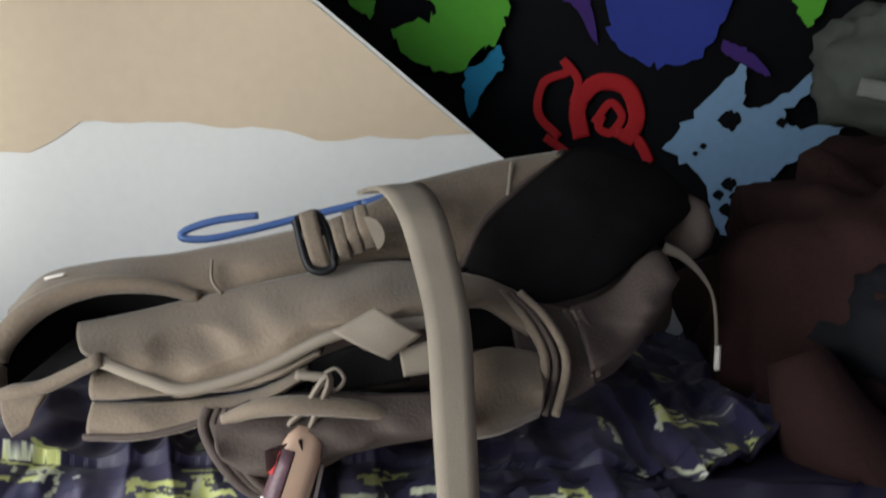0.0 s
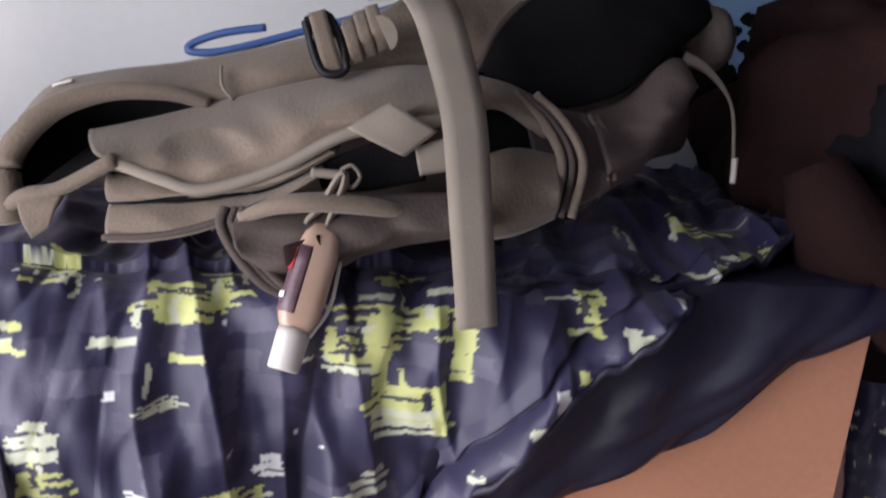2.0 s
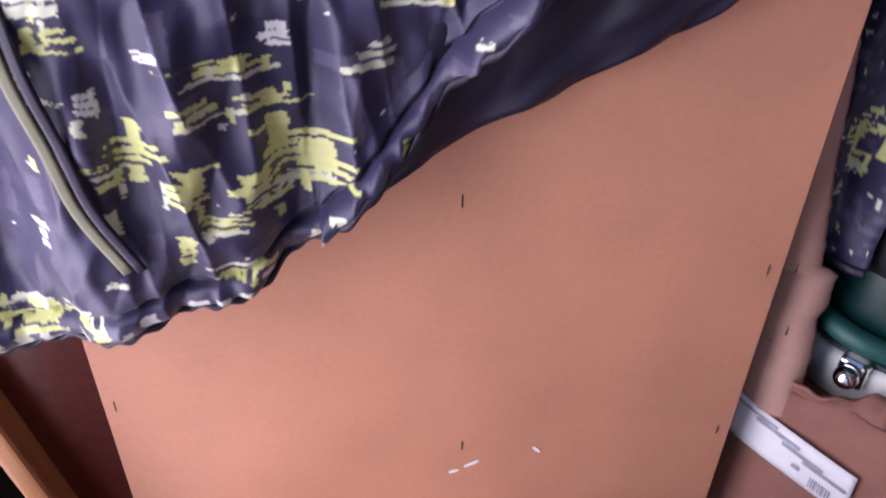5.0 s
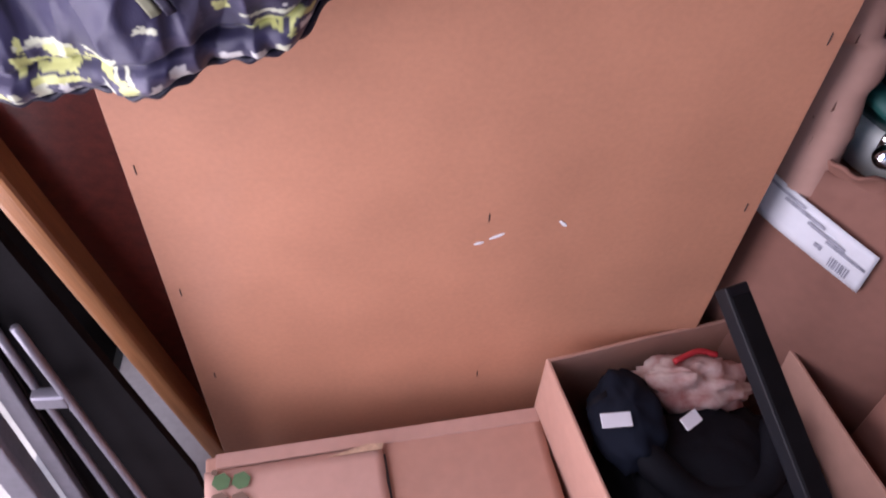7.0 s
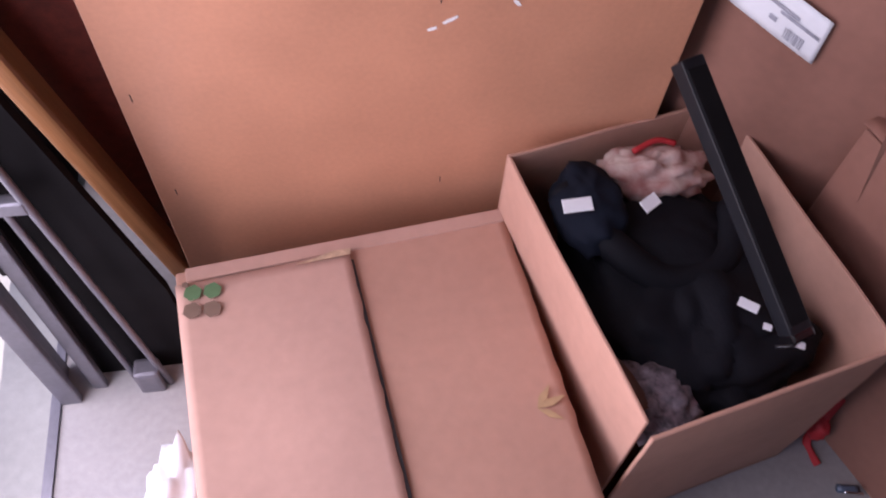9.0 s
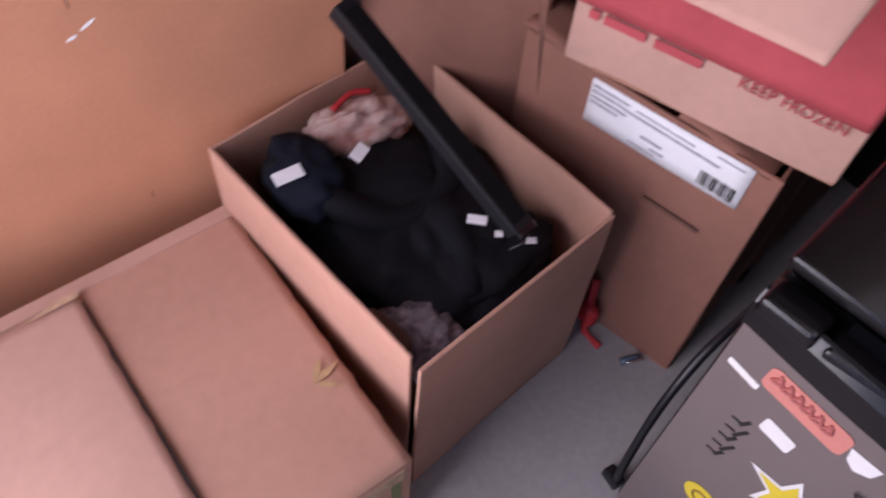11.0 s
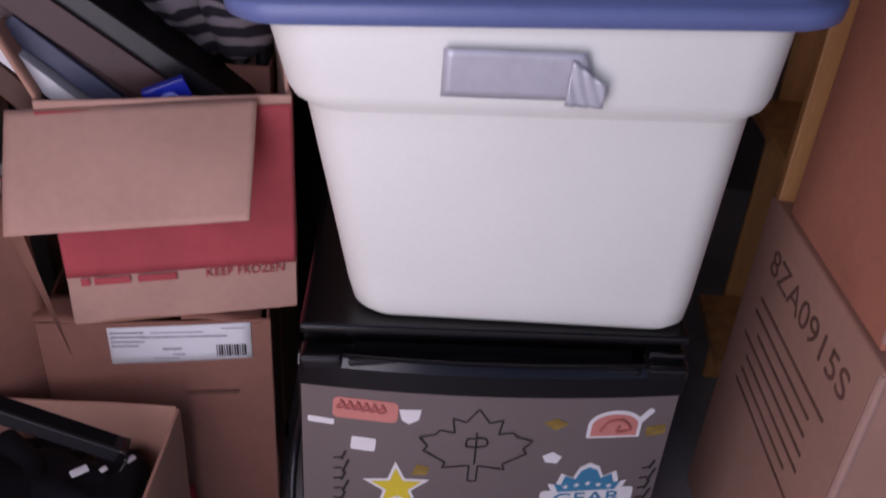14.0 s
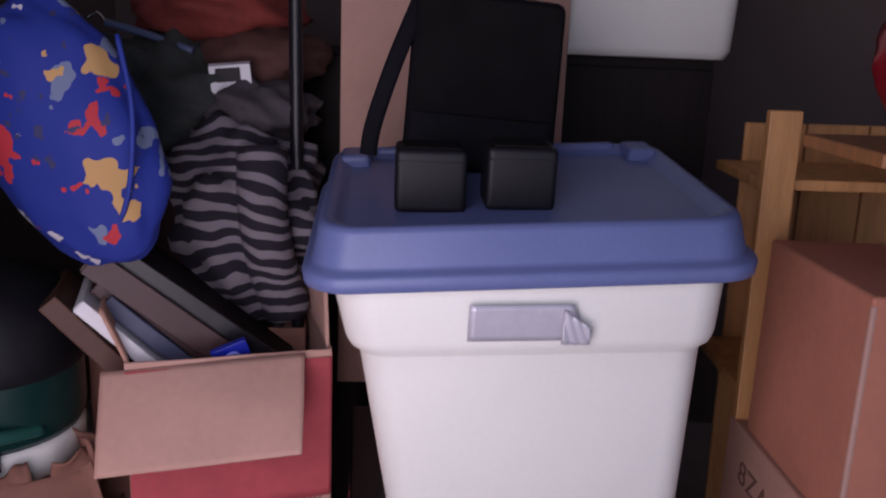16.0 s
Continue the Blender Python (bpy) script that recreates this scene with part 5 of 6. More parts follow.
wr = thing("crumpled_wrapping", "crumpled red and cream printed cloth in the open carton", "cloth")
part("cloth", packed(soft_cloth(in_carton(0.02, 0.130, 0.325), (0.16, 0.080, 0.07), 17.0, 0.35, 3.0)), material("cream_red_cloth", (0.58, 0.50, 0.45), 0.8, vary=0.4, dark=(0.26, 0.06, 0.05), scale=22, fine=60), wr, smooth=True)
part("red_trim", tube([in_carton(0.0, 0.150, 0.362), in_carton(0.035, 0.155, 0.365), in_carton(0.06, 0.148, 0.358)], 0.004, 8, 8), M_red, wr, smooth=True)
sc = thing("lace_scarf", "dark patterned cloth with pale lace print in the open carton", "cloth")
part("cloth", packed(soft_cloth(Vector((0.300, 0.672, 0.285)), (0.105, 0.10, 0.055), 23.0, 0.3, 3.0)), material("lace_print", (0.20, 0.17, 0.20), 0.7, vary=0.8, dark=(0.004, 0.003, 0.004), scale=75, fine=120), sc, smooth=True)
part("border", tube([Vector((0.262, 0.715, 0.300)), Vector((0.270, 0.690, 0.308)), Vector((0.285, 0.655, 0.300))], 0.012, 8, 8), material("brown_fringe", (0.10, 0.05, 0.035), 0.8), sc, smooth=True)


# long black bar across the carton
def build_bar():
    a, b = Vector((0.356, 0.952, 0.540)), Vector((0.446, 0.684, 0.382))
    d = b - a
    rot = d.to_track_quat('Z', 'Y').to_matrix().to_4x4()
    c = thing("black_bar", "long black plastic soundbar leaning out of the open carton", "soundbar", Matrix.Translation(a) @ rot)
    part("housing", block(0.029, 0.024, d.length, (0, 0, 0), 0.003, 2), M_blackplastic, c)
    part("end_cap", block(0.030, 0.025, 0.012, (0, 0, d.length - 0.010), 0.003, 2), M_black, c)
    part("grille", block(0.024, 0.002, d.length - 0.03, (0, 0.0125, 0.012), 0.0005, 1), M_mesh_and_shade, c)
    part("screw", block(0.006, 0.004, 0.006, (0.010, -0.014, 0.03), 0.001, 1), M_chrome, c)
    part("cable", tube([(0.0, 0.0, d.length), (0.0, -0.012, d.length + 0.008), (-0.01, -0.03, d.length + 0.006)], 0.002, 6, 6), M_blackmetal, c)


build_bar()

# ---- label and print on the cartons by the fridge ----
fy = -0.13
lab = part("label", sheet(lambda u, v: Vector((-0.072 + 0.216 * u, fy - 0.0022 - 0.001 * math.sin(u * 3), 0.455 + 0.006 * u - 0.070 * v)), 12, 4, 0.0008), M_paper, carton2, "white shipping label with barcode")
for x, z, w, h in ((-0.105, 0.437, 0.05, 0.0035), (-0.03, 0.437, 0.08, 0.0025), (-0.105, 0.429, 0.05, 0.003), (-0.02, 0.428, 0.13, 0.0035), (-0.105, 0.420, 0.05, 0.003), (-0.11, 0.412, 0.04, 0.003), (-0.04, 0.404, 0.03, 0.004), (-0.03, 0.394, 0.02, 0.003), (0.055, 0.443, 0.035, 0.002), (-0.05, 0.387, 0.04, 0.002)):
    part("print_bar", block(w, 0.0005, h * 0.8, (x + 0.062, fy - 0.0042, z + 0.008), 0, 1), M_grey_print, lab)
for k in range(12):
    part("bar_code", block(0.0014 + 0.0009 * (k % 3), 0.0005, 0.022, (0.090 + 0.0040 * k, fy - 0.0042, 0.398), 0, 1), M_ink, lab)
part("print_bar", block(0.082, 0.0006, 0.006, (0.078, fy - 0.0035, 0.318), 0, 1), M_ink_brown, carton2)
for a, x in ((-70, 0.10), (-60, -0.12)):
    part("flap", sheet(lambda u, v: Vector(((u - 0.5) * 0.12, -0.07 * v, 0.006 * math.sin(u * 4 + 1))), 8, 4, 0.004), M_card_brown_shaded, carton2, "", pose(x, fy + 0.07, 0.462, 0, 0, 0))

fy3 = -0.14
part("red_band", sheet(lambda u, v: Vector((-0.164 + 0.328 * u, fy3 - 0.0045 + 0.002 * noise.noise(Vector((u * 3, v * 3, 2))), 0.088 + 0.257 * v + (0.003 * noise.noise(Vector((u * 60, 0, 1))) if v < 0.1 else 0))), 60, 16, 0.0008), M_red_print, carton3, "faded red printed panel")
lettering("printed_word", "KEEP FROZEN", 0.021, M_red_print, carton3, pose(0.088, fy3 - 0.0042, 0.079, 90, 0, 0), "red lettering", 0.90)
for k in range(3):
    part("print_bar", block((0.012, 0.05, 0.055)[k], 0.0006, 0.012, ((-0.140, -0.103, -0.040)[k], fy3 - 0.0042, 0.0725), 0.0, 1), M_red_print, carton3)
part("red_band", block(0.0010, 0.275, 0.26, (0.1660, 0, 0.09), 0.0, 1), M_red_print, carton3)


def big_flap(u, v):
    x = -0.200 + 0.318 * u - 0.010 * v - 0.014 * v * max(0.0, (u - 0.90) / 0.10)
    y = fy3 + 0.138 - 0.135 - 0.010 * u - (0.085 + 0.035 * u) * v - 0.012 * math.sin(v * 2.5) + 0.004 * noise.noise(Vector((u * 3, v * 2, 1)))
    return Vector((x, y, 0.345 + 0.012 * u - (0.134 - 0.016 * u) * v))


part("flap", sheet(big_flap, 30, 16, 0.005), M_card_pale, carton3, "pale open top flap")
part("flap", sheet(lambda u, v: Vector((0.163 - 0.004 * v, -0.13 + 0.26 * u, 0.352 + 0.11 * v)), 12, 6, 0.005), M_card_pale, carton3)
part("flap", sheet(lambda u, v: Vector((-0.163 - 0.035 * v, -0.13 + 0.26 * u, 0.352 + 0.09 * v)), 12, 6, 0.005), M_card, carton3)

# books and frames leaning in it
C3 = carton3.matrix_world.copy()


def leaning(name, label, cat, x, y, w, d, h, tilt, mats, base=0.09, page=None):
    m = C3 @ Matrix.Translation((x, y, base)) @ pose(0, 0, 0, 0, tilt, 0)
    c = thing(name, label, cat, m)
    part("cover", block(w, d, h, (0, 0, 0), 0.003, 2), mats[0], c)
    if page:
        part("pages", block(w * 0.7, d - 0.006, h - 0.008, (0, -0.004, 0.008), 0.001, 1), page, c, "pale page edges")
    if len(mats) > 1:
        part("edge", block(w * 1.05, 0.006, h * 0.98, (0, -d / 2, 0.004), 0.001, 1), mats[1], c)
    return c


M_bookdark = material("dark_red_cover", (0.055, 0.022, 0.022), 0.5, vary=0.3)
leaning("picture_frame", "dark brown picture frame leaning in the red-printed carton", "frame", 0.092, 0.020, 0.042, 0.20, 0.40, -50, (M_bookdark, M_bookdark), 0.255)
leaning("picture_frame", "black picture frame leaning in the red-printed carton", "frame", 0.116, 0.030, 0.028, 0.20, 0.46, -51, (M_darkwood, M_blackmetal), 0.285)
leaning("book", "dark red hardback book leaning in the red-printed carton", "book", 0.045, 0.03, 0.026, 0.18, 0.34, -48, (M_bookdark,), 0.235)
leaning("notebook", "blue-grey notebook leaning in the red-printed carton", "book", 0.010, 0.010, 0.028, 0.17, 0.28, -46, (material("slate_cover", (0.06, 0.07, 0.13), 0.5), ), 0.245)
leaning("binder", "white ring binder leaning in the red-printed carton", "binder", -0.030, 0.000, 0.022, 0.19, 0.29, -44, (M_paper, M_paper), 0.235)
leaning("book", "dark brown book leaning in the red-printed carton", "book", -0.085, 0.01, 0.034, 0.18, 0.30, -40, (material("brown_cover", (0.09, 0.035, 0.02), 0.6), ), 0.215)
bl = thing("blue_case", "glossy deep blue disc case between the books", "case", C3 @ pose(0.020, -0.105, 0.300, 10, -20, 0))
part("cover", block(0.06, 0.012, 0.075, (0, 0, 0), 0.002), material("deep_blue_gloss", (0.01, 0.02, 0.30), 0.25), bl)
part("symbol", tube([(-0.010, -0.007, 0.035), (-0.010, -0.007, 0.055), (0.0, -0.007, 0.060), (0.010, -0.007, 0.055), (0.010, -0.007, 0.035)], 0.003, 6, 8), material("pale_blue_mark", (0.2, 0.25, 0.7), 0.4), bl)


# ---- stickers on the fridge door ----
def on_door(x, z, a=0.0):
    x = x + 0.0075 if x < 0.05 else x - 0.001
    y = -0.016 * (1 - (2 * x / 0.515) ** 2)
    return pose(x, y - 0.0004, z + 0.010, 90, 0, math.degrees(math.atan(0.016 * 8 * x / 0.515 ** 2))) @ pose(0, 0, 0, 0, 0, a)


def sticker(nm, outline, mat, x, z, a=0.0, label="", parent=None, lift=0.0):
    return part(nm, plate(outline, 0.0004), mat, parent or fridge_door, label, on_door(x, z, a) @ Matrix.Translation((0, 0, lift)))


def star(r, q=0.42):
    return [((r if k % 2 == 0 else r * q) * math.sin(k * math.pi / 5), (r if k % 2 == 0 else r * q) * math.cos(k * math.pi / 5)) for k in range(10)]


def oval(w, h, n=24):
    return [(w / 2 * math.cos(k * 2 * math.pi / n), h / 2 * math.sin(k * 2 * math.pi / n)) for k in range(n)]


M_coral = material("coral_print", (0.55, 0.20, 0.165), 0.5, vary=0.15)
M_coral_dark = plain("dark_coral_print", (0.34, 0.09, 0.08), 0.5)
M_white_s = material("sticker_white", (0.70, 0.68, 0.68), 0.4, vary=0.08)
M_yellow = material("sticker_yellow", (0.65, 0.50, 0.03), 0.4, vary=0.15)
M_gold = material("worn_gold_foil", (0.32, 0.21, 0.05), 0.4, metal=0.3, vary=0.4, scale=60)
M_cyan_s = material("sticker_blue", (0.04, 0.20, 0.34), 0.4, vary=0.15)
M_black_s = material("sticker_black", (0.012, 0.010, 0.014), 0.4)
M_pen = plain("marker_ink", (0.012, 0.010, 0.010), 0.5)
# coral script badge, drawn as plain wavy shapes
sticker("script_badge", rounded_rect(0.088, 0.036, 0.008), M_coral, -0.176, 0.477, -2, "faded coral script sticker")
for k in range(6):
    part("script_stroke", tube([(-0.034 + 0.011 * k, 0.010, 0.001), (-0.028 + 0.011 * k, -0.001, 0.001), (-0.038 + 0.011 * k, -0.004, 0.001), (-0.030 + 0.011 * k, 0.008, 0.001)], 0.0018, 5, 6), M_coral_dark, fridge_door, "", on_door(-0.176, 0.480, -4))
sticker("paper_scrap", rounded_rect(0.036, 0.010, 0.002), M_white_s, -0.236, 0.452, -4)
sticker("shield_sticker", [(-0.014, 0.010), (0.016, 0.012), (0.013, -0.006), (0.0, -0.015), (-0.010, -0.008)], M_white_s, -0.117, 0.472, 0, "small white shield sticker")
sticker("square_sticker", rounded_rect(0.034, 0.024, 0.004), M_white_s, -0.178, 0.415, -4)
sticker("star_sticker", star(0.050), M_white_s, -0.129, 0.336, 4, "yellow star sticker with white edge")
sticker("star_face", star(0.038), M_yellow, -0.129, 0.336, 4, "", None, 0.0006)
sticker("foil_scrap", [(-0.012, -0.010), (0.010, -0.008), (0.014, 0.006), (-0.004, 0.012)], M_gold, -0.098, 0.372, 0)
sticker("foil_scrap", [(-0.018, 0.002), (0.0, 0.010), (0.018, 0.0), (0.0, -0.012)], M_gold, 0.092, 0.466, 0)
sticker("foil_scrap", rounded_rect(0.028, 0.018, 0.003), M_gold, 0.235, 0.450, 8)
sticker("paper_scrap", [(-0.014, 0.004), (0.0, 0.012), (0.014, 0.002), (0.008, -0.010), (-0.008, -0.008)], M_white_s, 0.094, 0.402, 0)
sticker("paper_scrap", rounded_rect(0.010, 0.038, 0.003), M_white_s, 0.212, 0.474, -38)
sticker("round_sticker", oval(0.046, 0.046), M_yellow, -0.186, 0.205, 0, "round yellow sticker")
part("ring", tube([(0.011 * math.cos(k * 0.7), 0.011 * math.sin(k * 0.7), 0.001) for k in range(10)], 0.0016, 4, 6), M_gold, fridge_door, "", on_door(-0.186, 0.205))
half = [(0.038, -0.022)] + [(0.038 * math.cos(k * math.pi / 16), 0.002 + 0.025 * math.sin(k * math.pi / 16)) for k in range(17)] + [(-0.038, -0.022)]
sticker("dome_sticker", half, M_white_s, 0.174, 0.462, 0, "white and coral dome-shaped sticker")
sticker("dome_face", [(x * 0.86, z * 0.80) for x, z in half], M_coral, 0.174, 0.461, 0, "", None, 0.0006)
part("dome_curl", tube([(-0.020, -0.008, 0.0016), (-0.010, 0.008, 0.0016), (0.010, 0.010, 0.0016), (0.022, -0.006, 0.0016), (0.004, -0.010, 0.0016), (0.006, 0.0, 0.0016)], 0.0022, 6, 6), M_coral_dark, fridge_door, "", on_door(0.174, 0.462))
# crown sign
sticker("sign_sticker", rounded_rect(0.138, 0.056, 0.006), M_white_s, 0.155, 0.312, 2, "white and blue sticker with a crown")
crown = [(-0.050, 0.0), (-0.058, 0.020), (-0.046, 0.018), (-0.040, 0.040), (-0.022, 0.030), (-0.014, 0.050), (0.0, 0.058), (0.014, 0.050), (0.022, 0.030), (0.040, 0.040), (0.046, 0.018), (0.058, 0.020), (0.050, 0.0)]
sticker("crown_edge", crown, M_white_s, 0.153, 0.334, 2)
sticker("crown", [(x * 0.84, 0.003 + z * 0.80) for x, z in crown], M_cyan_s, 0.153, 0.334, 2, "", None, 0.0006)
for k in range(5):
    sticker("jewel", star(0.005), M_white_s, 0.153 + (k - 2) * 0.016, 0.352 - 0.003 * abs(k - 2), 0, "", None, 0.0012)
lettering("sticker_word", "GEAR", 0.030, M_cyan_s, fridge_door, on_door(0.155, 0.322, 2) @ Matrix.Translation((0, 0, 0.0014)), "", 1.35)
lettering("sticker_word", "I'D HIT THAT!", 0.0185, M_cyan_s, fridge_door, on_door(0.155, 0.297, 2) @ Matrix.Translation((0, 0, 0.0014)), "", 1.05)
# black slogan sticker
sticker("slogan_sticker", rounded_rect(0.205, 0.125, 0.003), M_black_s, -0.030, 0.215, 12, "black sticker with white slogan")
for k, words in enumerate(("HELL YEAH", "PRINCE", "GEORGE!")):
    lettering("sticker_word", words, 0.036, M_white_s, fridge_door, on_door(-0.030, 0.215, 12) @ Matrix.Translation((0.0, 0.040 - 0.038 * k, 0.0014)), "", 1.0)
sticker("spot", oval(0.016, 0.016), M_red, 0.035, 0.175, 0, "", None, 0.0016)
sticker("star_sticker", star(0.050), M_white_s, 0.125, 0.215, -10, "yellow star sticker with white edge")
sticker("star_face", star(0.038), M_yellow, 0.125, 0.215, -10, "", None, 0.0006)
# maple leaf in marker line
leaf_half = [(0.0, 0.070), (0.016, 0.046), (0.034, 0.052), (0.030, 0.026), (0.050, 0.030), (0.056, 0.022), (0.078, 0.016), (0.066, 0.0), (0.072, -0.008), (0.040, -0.030), (0.044, -0.040), (0.006, -0.034), (0.006, -0.064)]
outline = leaf_half + [(-x, z) for x, z in reversed(leaf_half)]
bm = bmesh.new()
for p, q in zip(outline, outline[1:] + outline[:1]):
    d = Vector((q[0] - p[0], q[1] - p[1], 0))
    if d.length > 1e-5:
        n = Vector((-d.y, d.x, 0)).normalized() * 0.0012
        a, b = Vector((*p, 0.0008)), Vector((*q, 0.0008))
        bm.faces.new([bm.verts.new(v) for v in (a - n, b - n, b + n, a + n)])
part("leaf_drawing", bm, M_pen, fridge_door, "maple leaf drawn in black marker", on_door(-0.024, 0.420, 0))
for pts in ([(-0.012, 0.016), (0.012, 0.018), (0.014, 0.004), (-0.012, 0.002), (-0.012, 0.016)], [(0.0, 0.028), (0.001, -0.030)]):
    part("glyph", tube([(x, z, 0.001) for x, z in pts], 0.0013, 4, 6), M_pen, fridge_door, "", on_door(-0.024, 0.420))
for sx, z0 in ((-0.205, 0.372), (0.243, 0.365)):
    for k in range(5):
        part("pen_bar", block(0.018 + 0.008 * (k % 2), 0.0006, 0.004, (0, 0, -0.002), 0, 1), M_pen, fridge_door, "", on_door(sx + 0.003 * (k % 2), z0 + 0.018 - 0.020 * k, 70) @ pose(0, 0, 0, 90, 0, 0))
        part("pen_bar", block(0.012, 0.0006, 0.003, (0, 0, -0.002), 0, 1), M_pen, fridge_door, "", on_door(sx - 0.008, z0 + 0.012 - 0.020 * k, 10) @ pose(0, 0, 0, 90, 0, 0))

# power cord beside the fridge
cord = thing("power_cord", "black power cord curling beside the small fridge", "cord")
part("cable", tube([(0.515, 0.462, 0.006), (0.512, 0.465, 0.10), (0.530, 0.475, 0.22), (0.575, 0.486, 0.30), (0.66, 0.50, 0.33), (0.75, 0.52, 0.32)], 0.006, 10, 8), M_blackmetal, cord, smooth=True)
part("plug", block(0.02, 0.03, 0.02, (0.515, 0.468, 0.0), 0.004), M_blackmetal, cord)

# small litter on the floor
rg = thing("red_ribbon", "bright red ribbon scrap on the floor by the cartons", "ribbon")
part("band", ribbon([(0.628, 0.700, 0.120), (0.622, 0.690, 0.060), (0.618, 0.680, 0.006), (0.622, 0.645, 0.003)], 0.012, 0.002, lambda t: (0.6, -0.5, 0.6)), M_red, rg)
part("knot", soft_cloth((0.622, 0.688, 0.045), (0.03, 0.035, 0.05), 4, 0.3, 2.5, 14, 10), M_red, rg, smooth=True)
lt = thing("lighter", "small blue-grey plastic pen cap lying on the concrete floor", "pen cap")
part("barrel", tube([(0.636, 0.608, 0.006), (0.664, 0.602, 0.006)], 0.006, 4, 10), material("blue_grey_plastic", (0.10, 0.13, 0.19), 0.35), lt, smooth=True)
part("clip", tube([(0.641, 0.600, 0.011), (0.668, 0.594, 0.010)], 0.0018, 4, 6), M_chrome, lt)

# ---- on and behind the tote ----


def on_lid(x, y, z=0.0):
    # the lid's top rises a little towards the back
    return TO @ Vector((x, y, 0.492 + 0.113 * (y + 0.07) + 0.053 * (x + 0.037) + z))


for x in (-0.181, -0.054):
    p = on_lid(x, 0.085)
    c = thing("black_pouch", "matt black rounded pouch standing on the blue lid", "pouch", Matrix.Translation(p) @ pose(0, 0, 0, 4, 0, -78), "pouches on the lid")
    part("body", block(0.100, 0.078, 0.090, (0, 0, -0.003), 0.010, 4), M_blackplastic, c, smooth=True)
    part("top_panel", block(0.080, 0.060, 0.004, (0, 0, 0.086), 0.002, 2), M_mesh_and_shade, c)
    part("seam", block(0.1006, 0.0786, 0.003, (0, 0, 0.070), 0.0015, 1), M_blackmetal, c)


def build_case():
    p = on_lid(-0.095, 0.27)
    c = thing("laptop_bag", "black laptop bag standing upright on the blue tote lid", "bag", Matrix.Translation(p) @ pose(0, 0, 0, -10, 0, -76) @ pose(0, 0, 0, 0, 4, 0))
    part("body", block(0.25, 0.05, 0.29, (0, 0, -0.004), 0.022, 4), M_cloth_black, c, smooth=True)
    part("flap", block(0.235, 0.012, 0.19, (0.0, -0.029, 0.085), 0.006, 3), M_mesh_and_shade, c)
    part("handle", tube([(-0.05, 0, 0.284), (-0.045, 0, 0.315), (0.045, 0, 0.315), (0.05, 0, 0.284)], 0.008, 8, 8), M_blackplastic, c, smooth=True)
    part("shoulder_strap", ribbon([(-0.115, -0.01, 0.27), (-0.150, -0.02, 0.16), (-0.175, -0.02, 0.06), (-0.180, -0.02, 0.008)], 0.028, 0.003, lambda t: (1, 0, 0.4)), M_cloth_black, c)


build_case()
part_sheet = thing("cardboard_sheet", "flat pinkish-brown cardboard sheet standing behind the tote", "cardboard", pose(1.155, 0.40, 0.606, 0, 0, -78))
part("sheet", block(0.46, 0.006, 0.86, (0, 0, 0), 0.002, 1), M_card_pale, part_sheet)
part("crease", block(0.002, 0.0066, 0.86, (0.06, 0, 0), 0, 1), M_card_edge, part_sheet)


def build_wardrobe():
    c = thing("wardrobe", "black-brown wood-grain cabinet standing behind the fridge", "cabinet", pose(1.24, 0.36, 0, 0, 0, -84))
    w, h = 1.00, 1.325
    part("carcass", block(w, 0.40, h, (0, 0.22, 0), 0.003), M_darkwood, c)
    for k, x in enumerate((-0.333, 0.0, 0.333)):
        d = part("door", block(0.326, 0.018, h - 0.05, (x, 0.009, 0.03), 0.003), M_darkwood, c)
        part("knob", block(0.014, 0.016, 0.014, (x + 0.13, -0.008, 0.72), 0.004), M_blackmetal, d)


build_wardrobe()


def build_white_bin():
    c = thing("white_bin", "large white plastic bin on top of the dark cabinet", "bin", pose(1.42, 0.10, 1.326, 0, 0, -82))
    rings = [[(x, y, z) for x, y in rounded_rect(w, d, 0.04, 6)] for w, d, z in ((0.40, 0.26, 0.002), (0.48, 0.33, 0.002), (0.50, 0.34, 0.02), (0.52, 0.36, 0.30))]
    bm, vs = loft(rings)
    bm.faces.new(vs[0])
    part("body", bm, M_tote, c, smooth=True)
    bm, vs = loft([[(x, y, z) for x, y in rounded_rect(w, d, 0.04, 6)] for w, d, z in ((0.52, 0.36, 0.295), (0.55, 0.39, 0.30), (0.55, 0.39, 0.32), (0.50, 0.34, 0.325))])
    bm.faces.new(vs[-1])
    part("lid", bm, M_tote, c, smooth=True)


build_white_bin()


